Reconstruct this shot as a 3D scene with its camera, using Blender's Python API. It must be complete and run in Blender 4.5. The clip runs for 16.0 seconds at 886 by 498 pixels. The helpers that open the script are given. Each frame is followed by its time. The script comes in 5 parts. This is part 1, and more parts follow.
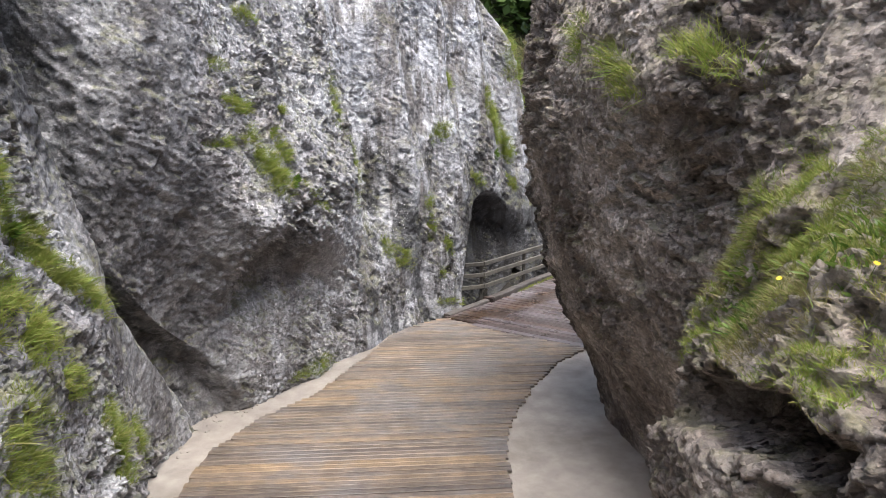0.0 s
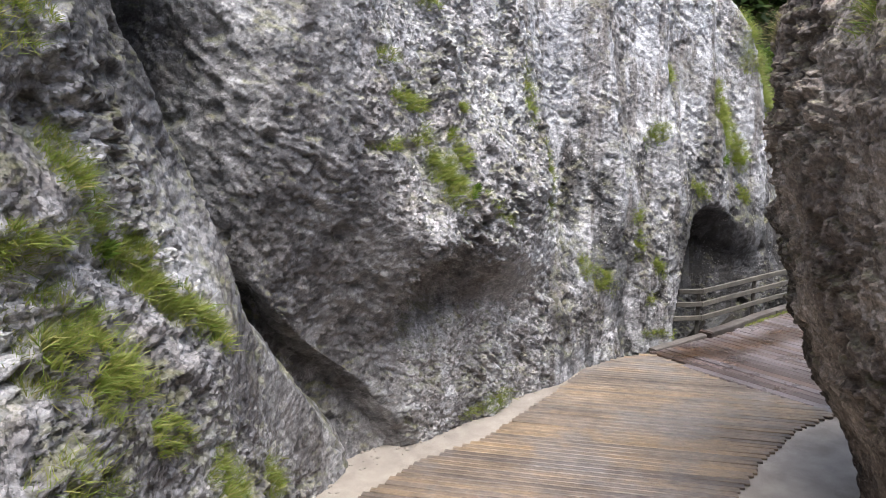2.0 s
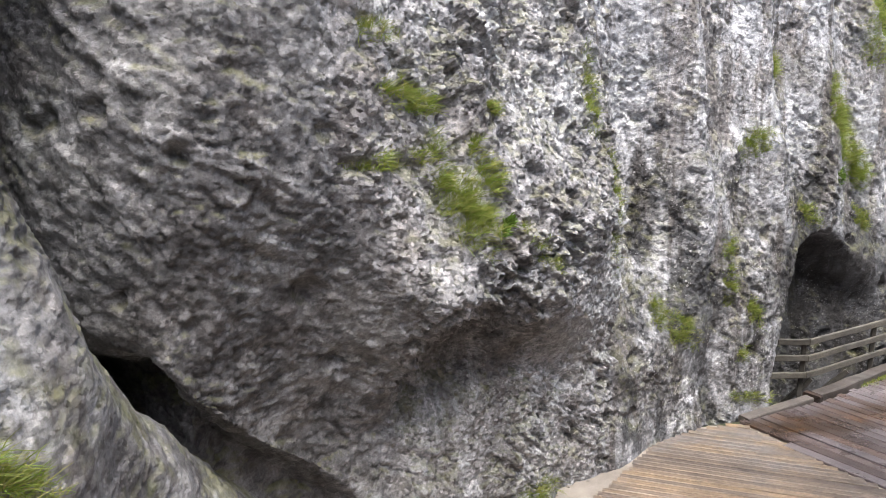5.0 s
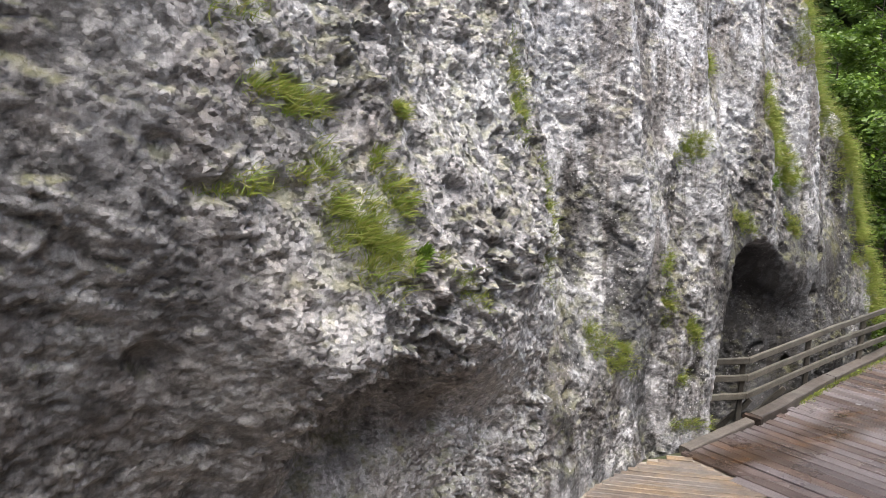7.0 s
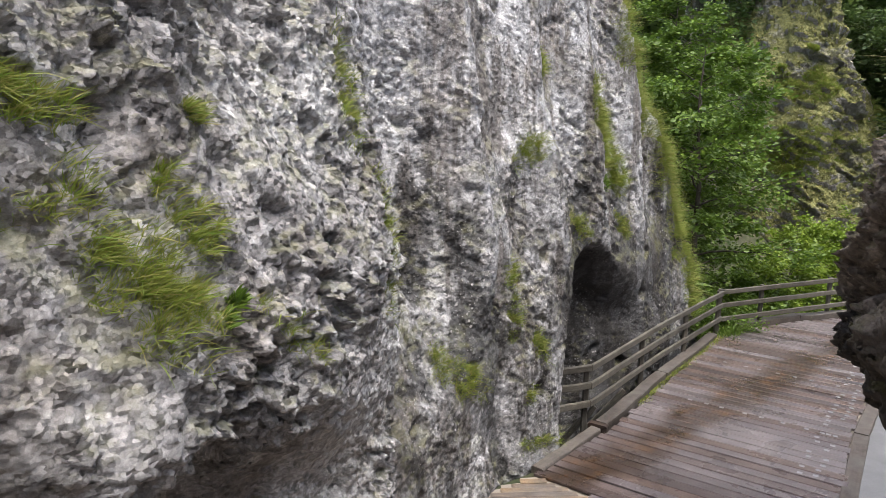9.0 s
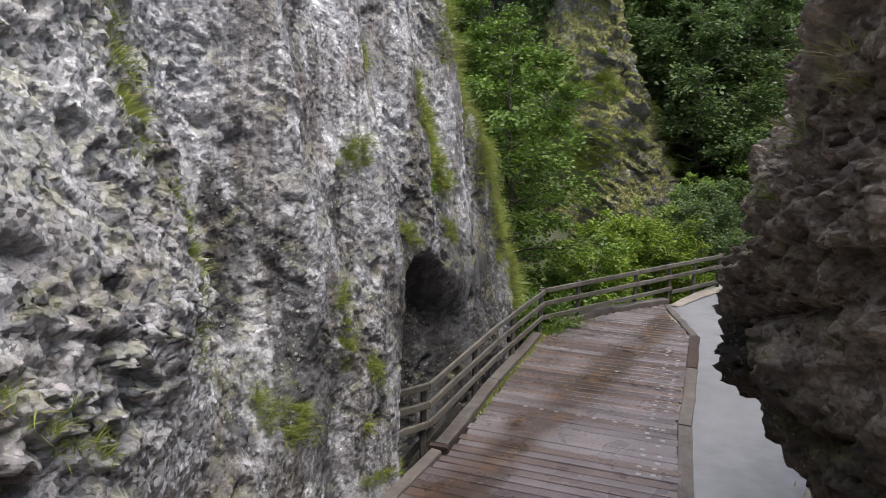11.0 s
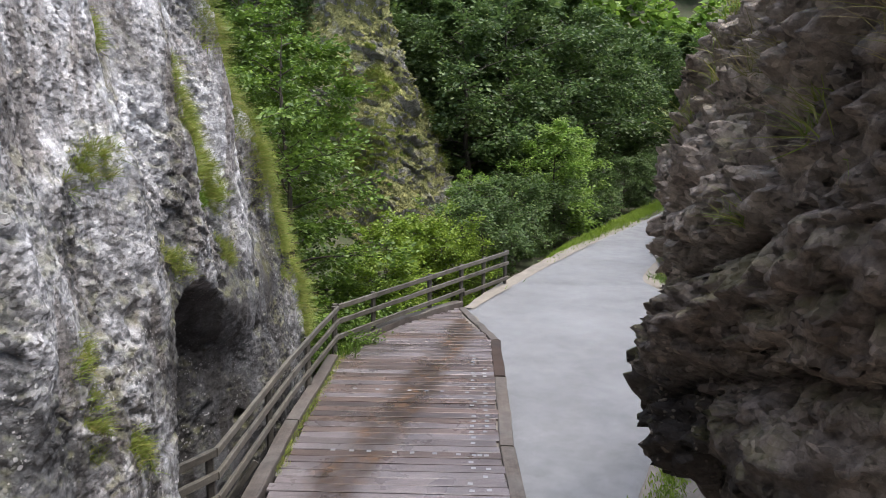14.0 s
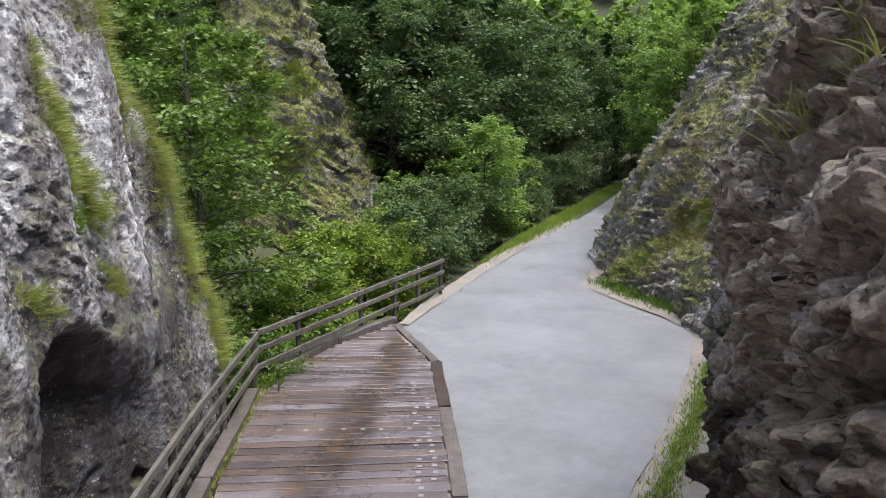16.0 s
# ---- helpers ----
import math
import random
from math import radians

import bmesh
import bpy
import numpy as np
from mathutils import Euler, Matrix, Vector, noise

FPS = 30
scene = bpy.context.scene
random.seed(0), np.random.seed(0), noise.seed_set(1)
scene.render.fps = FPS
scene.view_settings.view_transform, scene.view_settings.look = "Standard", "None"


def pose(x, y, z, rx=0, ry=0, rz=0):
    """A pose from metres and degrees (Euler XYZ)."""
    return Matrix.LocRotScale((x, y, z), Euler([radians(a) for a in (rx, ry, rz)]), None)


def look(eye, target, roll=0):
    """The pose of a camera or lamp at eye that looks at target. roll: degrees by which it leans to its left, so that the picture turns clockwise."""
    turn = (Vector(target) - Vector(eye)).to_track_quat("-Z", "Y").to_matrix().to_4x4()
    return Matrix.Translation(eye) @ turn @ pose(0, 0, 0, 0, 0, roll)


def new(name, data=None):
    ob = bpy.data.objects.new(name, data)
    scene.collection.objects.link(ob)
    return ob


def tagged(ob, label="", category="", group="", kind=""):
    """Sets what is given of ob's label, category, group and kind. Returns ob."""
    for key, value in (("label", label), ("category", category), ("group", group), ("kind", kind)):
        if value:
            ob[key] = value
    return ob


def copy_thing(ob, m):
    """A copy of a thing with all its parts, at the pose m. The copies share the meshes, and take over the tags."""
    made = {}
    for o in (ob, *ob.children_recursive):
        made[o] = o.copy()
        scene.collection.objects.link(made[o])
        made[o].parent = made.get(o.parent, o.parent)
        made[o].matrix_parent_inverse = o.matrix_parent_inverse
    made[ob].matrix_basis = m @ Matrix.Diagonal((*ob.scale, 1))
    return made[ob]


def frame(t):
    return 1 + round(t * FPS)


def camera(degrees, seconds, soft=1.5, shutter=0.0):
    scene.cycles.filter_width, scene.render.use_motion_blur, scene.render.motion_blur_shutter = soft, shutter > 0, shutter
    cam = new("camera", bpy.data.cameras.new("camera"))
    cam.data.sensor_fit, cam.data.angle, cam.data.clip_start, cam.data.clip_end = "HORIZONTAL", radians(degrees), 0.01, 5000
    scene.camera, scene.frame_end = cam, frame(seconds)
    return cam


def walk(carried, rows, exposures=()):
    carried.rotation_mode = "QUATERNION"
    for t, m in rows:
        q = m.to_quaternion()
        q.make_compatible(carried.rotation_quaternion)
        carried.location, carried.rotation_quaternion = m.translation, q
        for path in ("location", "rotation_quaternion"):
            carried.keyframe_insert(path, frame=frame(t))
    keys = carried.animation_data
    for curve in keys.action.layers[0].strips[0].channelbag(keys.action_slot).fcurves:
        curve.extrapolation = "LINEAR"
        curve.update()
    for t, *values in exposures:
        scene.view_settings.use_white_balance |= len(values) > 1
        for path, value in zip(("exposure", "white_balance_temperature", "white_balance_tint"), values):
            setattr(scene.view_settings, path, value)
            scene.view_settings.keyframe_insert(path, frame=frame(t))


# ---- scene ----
cam = camera(64.4, 16.0, soft=0.8)
METRES, EYE, TILT, LEAN, TURN = 13.0, 5.3, -11.0, 0.0, 0.0
ROWS = [
    (0.0, 0.0, 0.0, 0.0, 0.0, 0.0, 0.0),
    (0.5, 0.0021, 0.0418, 0.0074, 5.72, -0.03, -1.05),
    (1.0, 0.0043, 0.0826, 0.0147, 10.04, -0.14, -1.89),
    (1.5, 0.0057, 0.1222, 0.0216, 13.07, -0.24, -2.46),
    (2.0, 0.0061, 0.1616, 0.0282, 16.94, -0.4, -3.15),
    (2.5, 0.0043, 0.2025, 0.0356, 21.85, -0.68, -4.03),
    (3.0, -0.0004, 0.244, 0.0453, 23.5, -0.94, -4.51),
    (3.5, -0.0066, 0.2849, 0.0534, 23.41, -0.92, -4.5),
    (4.0, -0.0138, 0.3241, 0.0623, 22.82, -0.96, -4.5),
    (6.5, -0.0563, 0.4861, 0.0966, 18.62, -0.64, -3.88),
    (7.0, -0.0642, 0.5125, 0.103, 15.43, -0.55, -3.46),
    (7.5, -0.0714, 0.5376, 0.1086, 10.66, -0.34, -2.69),
    (8.0, -0.0779, 0.5612, 0.1129, 6.97, -0.14, -1.93),
    (10.5, -0.0989, 0.6744, 0.137, -9.15, -0.2, 0.74),
    (11.0, -0.1009, 0.6973, 0.1413, -14.2, -0.33, 1.66),
    (11.5, -0.1013, 0.7202, 0.1458, -19.18, -0.54, 2.6),
    (12.0, -0.1001, 0.743, 0.1498, -23.24, -0.78, 3.36),
    (12.5, -0.0975, 0.7657, 0.1534, -25.7, -0.94, 3.82),
    (13.0, -0.0936, 0.7882, 0.157, -28.4, -1.16, 4.32),
    (13.5, -0.0876, 0.8115, 0.1607, -30.75, -1.39, 4.74),
    (14.0, -0.0783, 0.8373, 0.1652, -32.85, -1.6, 5.12),
    (14.5, -0.0661, 0.8653, 0.1703, -34.75, -1.81, 5.47),
    (15.0, -0.052, 0.8939, 0.1758, -36.31, -2.0, 5.7),
    (15.5, -0.0363, 0.9232, 0.1816, -37.73, -2.19, 5.97),
    (16.0, -0.0196, 0.9527, 0.1878, -39.16, -2.39, 6.21),
]
walk(cam, [(t, pose(0, 0, EYE, TILT, LEAN, TURN) @ pose(METRES * x, METRES * y, METRES * z, 90 + pitch, roll, yaw)) for t, x, y, z, yaw, pitch, roll in ROWS],
     exposures=[(0.0, 1.45, 6420, 10), (3.0, 1.52, 6420, 10), (7.5, 1.40, 6800, 9), (11.0, 0.88, 6600, 10), (13.5, 1.16, 6480, 10), (16.0, 1.26, 6450, 10)])

# ---- light ----
world = bpy.data.worlds.new("sky")
scene.world = world
world.use_nodes = True
wn = world.node_tree.nodes
sky = wn.new("ShaderNodeTexSky")
sky.sky_type, sky.sun_disc = "NISHITA", False
sky.sun_elevation, sky.sun_rotation = radians(72), radians(158)
sky.air_density, sky.dust_density, sky.ozone_density = 1.0, 4.2, 1.6
world.node_tree.links.new(sky.outputs[0], wn["Background"].inputs[0])
wn["Background"].inputs[1].default_value = 0.15
sun_data = bpy.data.lights.new("sun", "SUN")
sun_data.energy, sun_data.angle, sun_data.color = 1.5, radians(45), (1.0, 1.0, 1.0)
sun = new("sun", sun_data)
sun.matrix_world = look((0, 0, 0), (-0.18, 0.30, -1.0))


# ---- noise in numpy ----
def hash3(ix, iy, iz, seed):
    h = (ix.astype(np.uint32) * np.uint32(374761393) + iy.astype(np.uint32) * np.uint32(668265263)
         + iz.astype(np.uint32) * np.uint32(2147483647) + np.uint32(seed * 974634777 % 4294967291))
    h = (h ^ (h >> np.uint32(13))) * np.uint32(1274126177)
    h = (h ^ (h >> np.uint32(16))) * np.uint32(2246822519)
    return h ^ (h >> np.uint32(15))


def gnoise(p, seed=0):
    """Gradient noise of points (n, 3), about -1 to 1."""
    i = np.floor(p).astype(np.int64)
    f = p - i
    w = f * f * f * (f * (f * 6 - 15) + 10)
    out = np.zeros(len(p))
    for c in range(8):
        o = np.array([c & 1, c >> 1 & 1, c >> 2 & 1])
        h = hash3(i[:, 0] + o[0], i[:, 1] + o[1], i[:, 2] + o[2], seed)
        d = f - o
        g = (((h & np.uint32(1023)) / 511.5 - 1) * d[:, 0] + ((h >> np.uint32(10) & np.uint32(1023)) / 511.5 - 1) * d[:, 1]
             + ((h >> np.uint32(20) & np.uint32(1023)) / 511.5 - 1) * d[:, 2])
        out += g * np.prod(np.where(o == 1, w, 1 - w), axis=1)
    return out * 1.4


def fbm(p, octaves=4, seed=0, gain=0.5):
    out, a = np.zeros(len(p)), 1.0
    for k in range(octaves):
        out += a * gnoise(p * 2.0 ** k + 17.3 * k, seed + k)
        a *= gain
    return out


def cells(p, seed=0):
    """Broken stones: how far each point lies inside its stone, the stone's tone, and the height of its own tilted face."""
    i = np.floor(p).astype(np.int64)
    f1, f2, tone, face = np.full(len(p), 9.0), np.full(len(p), 9.0), np.zeros(len(p)), np.zeros(len(p))
    for dx in (-1, 0, 1):
        for dy in (-1, 0, 1):
            for dz in (-1, 0, 1):
                jx, jy, jz = i[:, 0] + dx, i[:, 1] + dy, i[:, 2] + dz
                h = hash3(jx, jy, jz, seed)
                ex = p[:, 0] - jx - (h & np.uint32(1023)) / 1023
                ey = p[:, 1] - jy - (h >> np.uint32(10) & np.uint32(1023)) / 1023
                ez = p[:, 2] - jz - (h >> np.uint32(20) & np.uint32(1023)) / 1023
                d = np.sqrt(ex * ex + ey * ey + ez * ez)
                near = d < f1
                f2 = np.where(near, f1, np.minimum(f2, d))
                k = h * np.uint32(2654435761)
                own = (k >> np.uint32(8) & np.uint32(255)) / 255
                tone = np.where(near, own, tone)
                slant = (((k & np.uint32(255)) / 127.5 - 1) * ex + ((k >> np.uint32(16) & np.uint32(255)) / 127.5 - 1) * ey + ((k >> np.uint32(24)) / 127.5 - 1) * ez)
                face = np.where(near, slant, face)
                f1 = np.where(near, d, f1)
    return f2 - f1, tone, face


def ramp(a, b, v):
    """Smooth step of v from 0 at a to 1 at b (a may be the larger)."""
    t = np.clip((v - a) / (b - a), 0, 1)
    return t * t * (3 - 2 * t)


def hump(v, middle, width):
    return np.exp(-((v - middle) / width) ** 2)


# ---- meshes ----
def mesh_of(name, verts, faces, material=None, smooth=False):
    """A mesh from arrays: verts (n, 3), faces (m, 3) or (m, 4)."""
    me = bpy.data.meshes.new(name)
    verts, faces = np.asarray(verts, np.float32), np.asarray(faces, np.int32)
    m, k = faces.shape
    me.vertices.add(len(verts))
    me.vertices.foreach_set("co", verts.ravel())
    me.loops.add(m * k)
    me.loops.foreach_set("vertex_index", faces.ravel())
    me.polygons.add(m)
    me.polygons.foreach_set("loop_start", np.arange(0, m * k, k, dtype=np.int32))
    me.polygons.foreach_set("use_smooth", np.full(m, smooth))
    me.update(calc_edges=True)
    if material:
        me.materials.append(material)
    return me


def grid_faces(rows, cols, flip=False):
    a = (np.arange(rows - 1)[:, None] * cols + np.arange(cols - 1)[None, :]).ravel()
    f = np.stack([a, a + 1, a + cols + 1, a + cols], 1)
    return f[:, ::-1] if flip else f


def graded(lo, hi, fine_lo, fine_hi, fine, coarse):
    """Places from lo to hi, close together between fine_lo and fine_hi."""
    parts = []
    if fine_lo > lo:
        parts.append(np.linspace(lo, fine_lo, max(2, int((fine_lo - lo) / coarse)), endpoint=False))
    parts.append(np.linspace(fine_lo, fine_hi, int((fine_hi - fine_lo) / fine), endpoint=False))
    parts.append(np.linspace(fine_hi, hi, max(2, int((hi - fine_hi) / coarse))))
    return np.concatenate(parts)


def spline(points, step=0.02):
    """A smooth plan line through points, evenly stepped: places and lengths along it."""
    p = np.array(points, float)
    q = np.vstack([2 * p[0] - p[1], p, 2 * p[-1] - p[-2]])
    out = []
    for a, b, c, d in zip(q[:-3], q[1:-2], q[2:-1], q[3:]):
        t = np.linspace(0, 1, max(4, int(np.linalg.norm(c - b) / step)), endpoint=False)[:, None]
        out.append(0.5 * (2 * b + (c - a) * t + (2 * a - 5 * b + 4 * c - d) * t ** 2 + (3 * b - a - 3 * c + d) * t ** 3))
    out = np.vstack(out + [p[-1:]])
    return out, np.concatenate([[0], np.cumsum(np.linalg.norm(np.diff(out, axis=0), axis=1))])


def surface_normals(g):
    n = np.cross(np.gradient(g, axis=1), np.gradient(g, axis=0))
    return n / np.maximum(np.linalg.norm(n, axis=2, keepdims=True), 1e-9)


ROCKS = {}


def cliff(key, name, plan, side, span, heights, fine, shape, rough, material, label, back, coarse=0.25):
    """A rock mass: a plan line raised to a wall, pushed out and in by shape(x, y, s, z), then roughened along its own normals.
    side: +1 where the open air is to the right of the line. span, heights: where it is finely made."""
    line, length = spline(plan)
    s = graded(0, length[-1], span[0], min(span[1], length[-1] - 0.1), fine, coarse)
    z = graded(heights[0], heights[3], heights[1], heights[2], fine, coarse)
    px, py = np.interp(s, length, line[:, 0]), np.interp(s, length, line[:, 1])
    k = 40
    pad = np.vstack([np.repeat(line[:1], k, 0), line, np.repeat(line[-1:], k, 0)])
    run = pad[2 * k:] - pad[:-2 * k]
    nx, ny = np.interp(s, length, run[:, 1]) * side, np.interp(s, length, -run[:, 0]) * side
    norm = np.hypot(nx, ny)
    nx, ny = nx / norm, ny / norm
    S, Z = np.meshgrid(s, z)
    X, Y = np.broadcast_to(px, S.shape), np.broadcast_to(py, S.shape)
    f = shape(X, Y, S, Z)
    g = np.stack([X + nx * f, Y + ny * f, Z], 2)
    n = surface_normals(g) * side
    rough, stones, worn = rough
    g = g + n * rough(g.reshape(-1, 3)).reshape(S.shape)[..., None]
    n = surface_normals(g) * side
    ROCKS[key] = (g, n)
    rows = [g]
    for out, down in ((0.35, -0.12), (0.9, -0.2), (1.8, -0.3), (3.0, -0.2), (4.2, 0.4), (5.0, 2.5), (5.6, 6.0), (6.2, heights[3] + 3.0)):
        rows.append(g[-1:] + np.array([back[0] * out, back[1] * out, -down]) + 0.12 * gnoise(g[-1] * 0.8 + out, 5)[None, :, None])
    g = np.concatenate(rows, 0)
    me = mesh_of(name, g.reshape(-1, 3), grid_faces(*g.shape[:2], flip=side < 0), material, True)
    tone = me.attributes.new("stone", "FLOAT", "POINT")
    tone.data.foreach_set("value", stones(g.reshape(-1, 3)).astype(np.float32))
    smoothed = me.attributes.new("worn", "FLOAT", "POINT")
    smoothed.data.foreach_set("value", worn(g.reshape(-1, 3)).astype(np.float32))
    ob = new(name, me)
    tagged(ob, label, "cliff", "", "structure")
    return ob


def part(name, me, parent, label="", place=None):
    """A mesh as one part of a thing."""
    ob = new(name, me)
    ob.parent = parent
    if place is not None:
        ob.matrix_basis = place
    return tagged(ob, label)


def thing(name, label, category, group="", kind="", place=None):
    ob = new(name)
    ob.empty_display_size = 0.1
    if place is not None:
        ob.matrix_basis = place
    return tagged(ob, label, category, group, kind)


def beam(length, width, height, bevel=0.012, wave=0.0, seed=0, cuts=6, material=None, name="beam", taper=0.0):
    """A sawn timber along x from 0, worn at the edges, its top at z = 0."""
    rng = np.random.RandomState(seed)
    b = bevel
    w, h = width / 2, height
    ring = np.array([(-w + b, -h), (w - b, -h), (w, -h + b), (w, -b), (w - b, 0), (-w + b, 0), (-w, -b), (-w, -h + b)])
    xs = np.linspace(0, length, cuts)
    rows = []
    for i, x in enumerate(xs):
        off = rng.normal(0, wave, 2)
        r = ring * (1 - taper * i / (cuts - 1)) + off + rng.normal(0, wave * 0.4, ring.shape)
        rows.append(np.column_stack([np.full(8, x) + (rng.normal(0, wave, 8) if i in (0, cuts - 1) else 0), r]))
    v = np.vstack(rows)
    f = [(i * 8 + j, i * 8 + (j + 1) % 8, (i + 1) * 8 + (j + 1) % 8, (i + 1) * 8 + j) for i in range(cuts - 1) for j in range(8)]
    for base, order in ((0, (0, 7, 6, 1)), (0, (1, 6, 5, 2)), (0, (2, 5, 4, 3)), ((cuts - 1) * 8, (1, 6, 7, 0)), ((cuts - 1) * 8, (2, 5, 6, 1)), ((cuts - 1) * 8, (3, 4, 5, 2))):
        f.append(tuple(base + o for o in order))
    return mesh_of(name, v, f, material)


def along(a, b):
    """The pose of a timber made along x that runs from a to b."""
    a, b = Vector(a), Vector(b)
    d = (b - a).normalized()
    sidew = Vector((0, 0, 1)).cross(d)
    sidew = sidew.normalized() if sidew.length > 1e-4 else Vector((0, 1, 0))
    up = d.cross(sidew)
    m = Matrix((d, sidew, up)).transposed().to_4x4()
    m.translation = a
    return m


# ---- materials ----
def material(name, rough=0.8):
    m = bpy.data.materials.new(name)
    m.use_nodes = True
    m.node_tree.nodes["Principled BSDF"].inputs["Roughness"].default_value = rough
    return m


class Nodes:
    """Short hand for building a node tree."""

    def __init__(self, m):
        self.t = m.node_tree
        self.out = self.t.nodes["Principled BSDF"]

    def add(self, kind, **values):
        n = self.t.nodes.new(kind)
        for key, v in values.items():
            key = key.replace("_", " ")
            if hasattr(v, "bl_idname") or isinstance(v, bpy.types.NodeSocket):
                self.t.links.new(v, n.inputs[key])
            else:
                n.inputs[key].default_value = v
        return n

    def coords(self, scale=(1, 1, 1), turn=(0, 0, 0)):
        c = self.t.nodes.new("ShaderNodeTexCoord")
        return self.add("ShaderNodeMapping", Vector=c.outputs["Object"], Scale=scale, Rotation=[radians(a) for a in turn]).outputs[0]

    def noise(self, at, scale, detail=6.0, rough=0.55, warp=0.0):
        return self.add("ShaderNodeTexNoise", Vector=at, Scale=scale, Detail=detail, Roughness=rough, Distortion=warp).outputs[0]

    def cell(self, at, scale, out="Distance"):
        return self.add("ShaderNodeTexVoronoi", Vector=at, Scale=scale).outputs[out]

    def stones(self, at, scale):
        """Broken stones at shader scale: the height of each one's tilted face, and its random tone."""
        v = self.add("ShaderNodeTexVoronoi", Vector=at, Scale=scale)
        arm = self.t.nodes.new("ShaderNodeVectorMath")
        arm.operation = "SUBTRACT"
        self.t.links.new(at, arm.inputs[0])
        self.t.links.new(v.outputs["Position"], arm.inputs[1])
        tilt = self.t.nodes.new("ShaderNodeVectorMath")
        tilt.operation = "SUBTRACT"
        self.t.links.new(v.outputs["Color"], tilt.inputs[0])
        tilt.inputs[1].default_value = (0.5, 0.5, 0.5)
        dot = self.t.nodes.new("ShaderNodeVectorMath")
        dot.operation = "DOT_PRODUCT"
        self.t.links.new(arm.outputs[0], dot.inputs[0])
        self.t.links.new(tilt.outputs[0], dot.inputs[1])
        tone = self.add("ShaderNodeSeparateColor", Color=v.outputs["Color"]).outputs[0]
        return self.math("ADD", self.math("MULTIPLY", dot.outputs["Value"], 2.0 * scale), self.math("MULTIPLY", tone, 0.5)), tone

    def steps(self, fac, stops):
        n = self.t.nodes.new("ShaderNodeValToRGB")
        self.t.links.new(fac, n.inputs[0])
        e = n.color_ramp.elements
        while len(e) < len(stops):
            e.new(0.5)
        for el, (at, c) in zip(e, stops):
            el.position = at
            el.color = (*c, 1) if not isinstance(c, (int, float)) else (c, c, c, 1)
        return n.outputs[0]

    def mix(self, fac, a, b, blend="MIX"):
        n = self.t.nodes.new("ShaderNodeMix")
        n.data_type, n.blend_type = "RGBA", blend
        for key, v in ((0, fac), (6, a), (7, b)):
            if isinstance(v, bpy.types.NodeSocket):
                self.t.links.new(v, n.inputs[key])
            else:
                n.inputs[key].default_value = v if isinstance(v, (int, float)) else (*v, 1)
        return n.outputs[2]

    def math(self, op, a, b=0.0):
        n = self.t.nodes.new("ShaderNodeMath")
        n.operation = op
        for i, v in enumerate((a, b)):
            if isinstance(v, bpy.types.NodeSocket):
                self.t.links.new(v, n.inputs[i])
            else:
                n.inputs[i].default_value = v
        return n.outputs[0]

    def bump(self, height, strength=0.5, distance=0.02, below=None):
        n = self.add("ShaderNodeBump", Height=height, Strength=strength, Distance=distance)
        if below is not None:
            self.t.links.new(below, n.inputs["Normal"])
        return n.outputs[0]

    def finish(self, color=None, normal=None, rough=None):
        for key, v in (("Base Color", color), ("Normal", normal), ("Roughness", rough)):
            if isinstance(v, bpy.types.NodeSocket):
                self.t.links.new(v, self.out.inputs[key])
            elif v is not None:
                self.out.inputs[key].default_value = (*v, 1) if key == "Base Color" else v


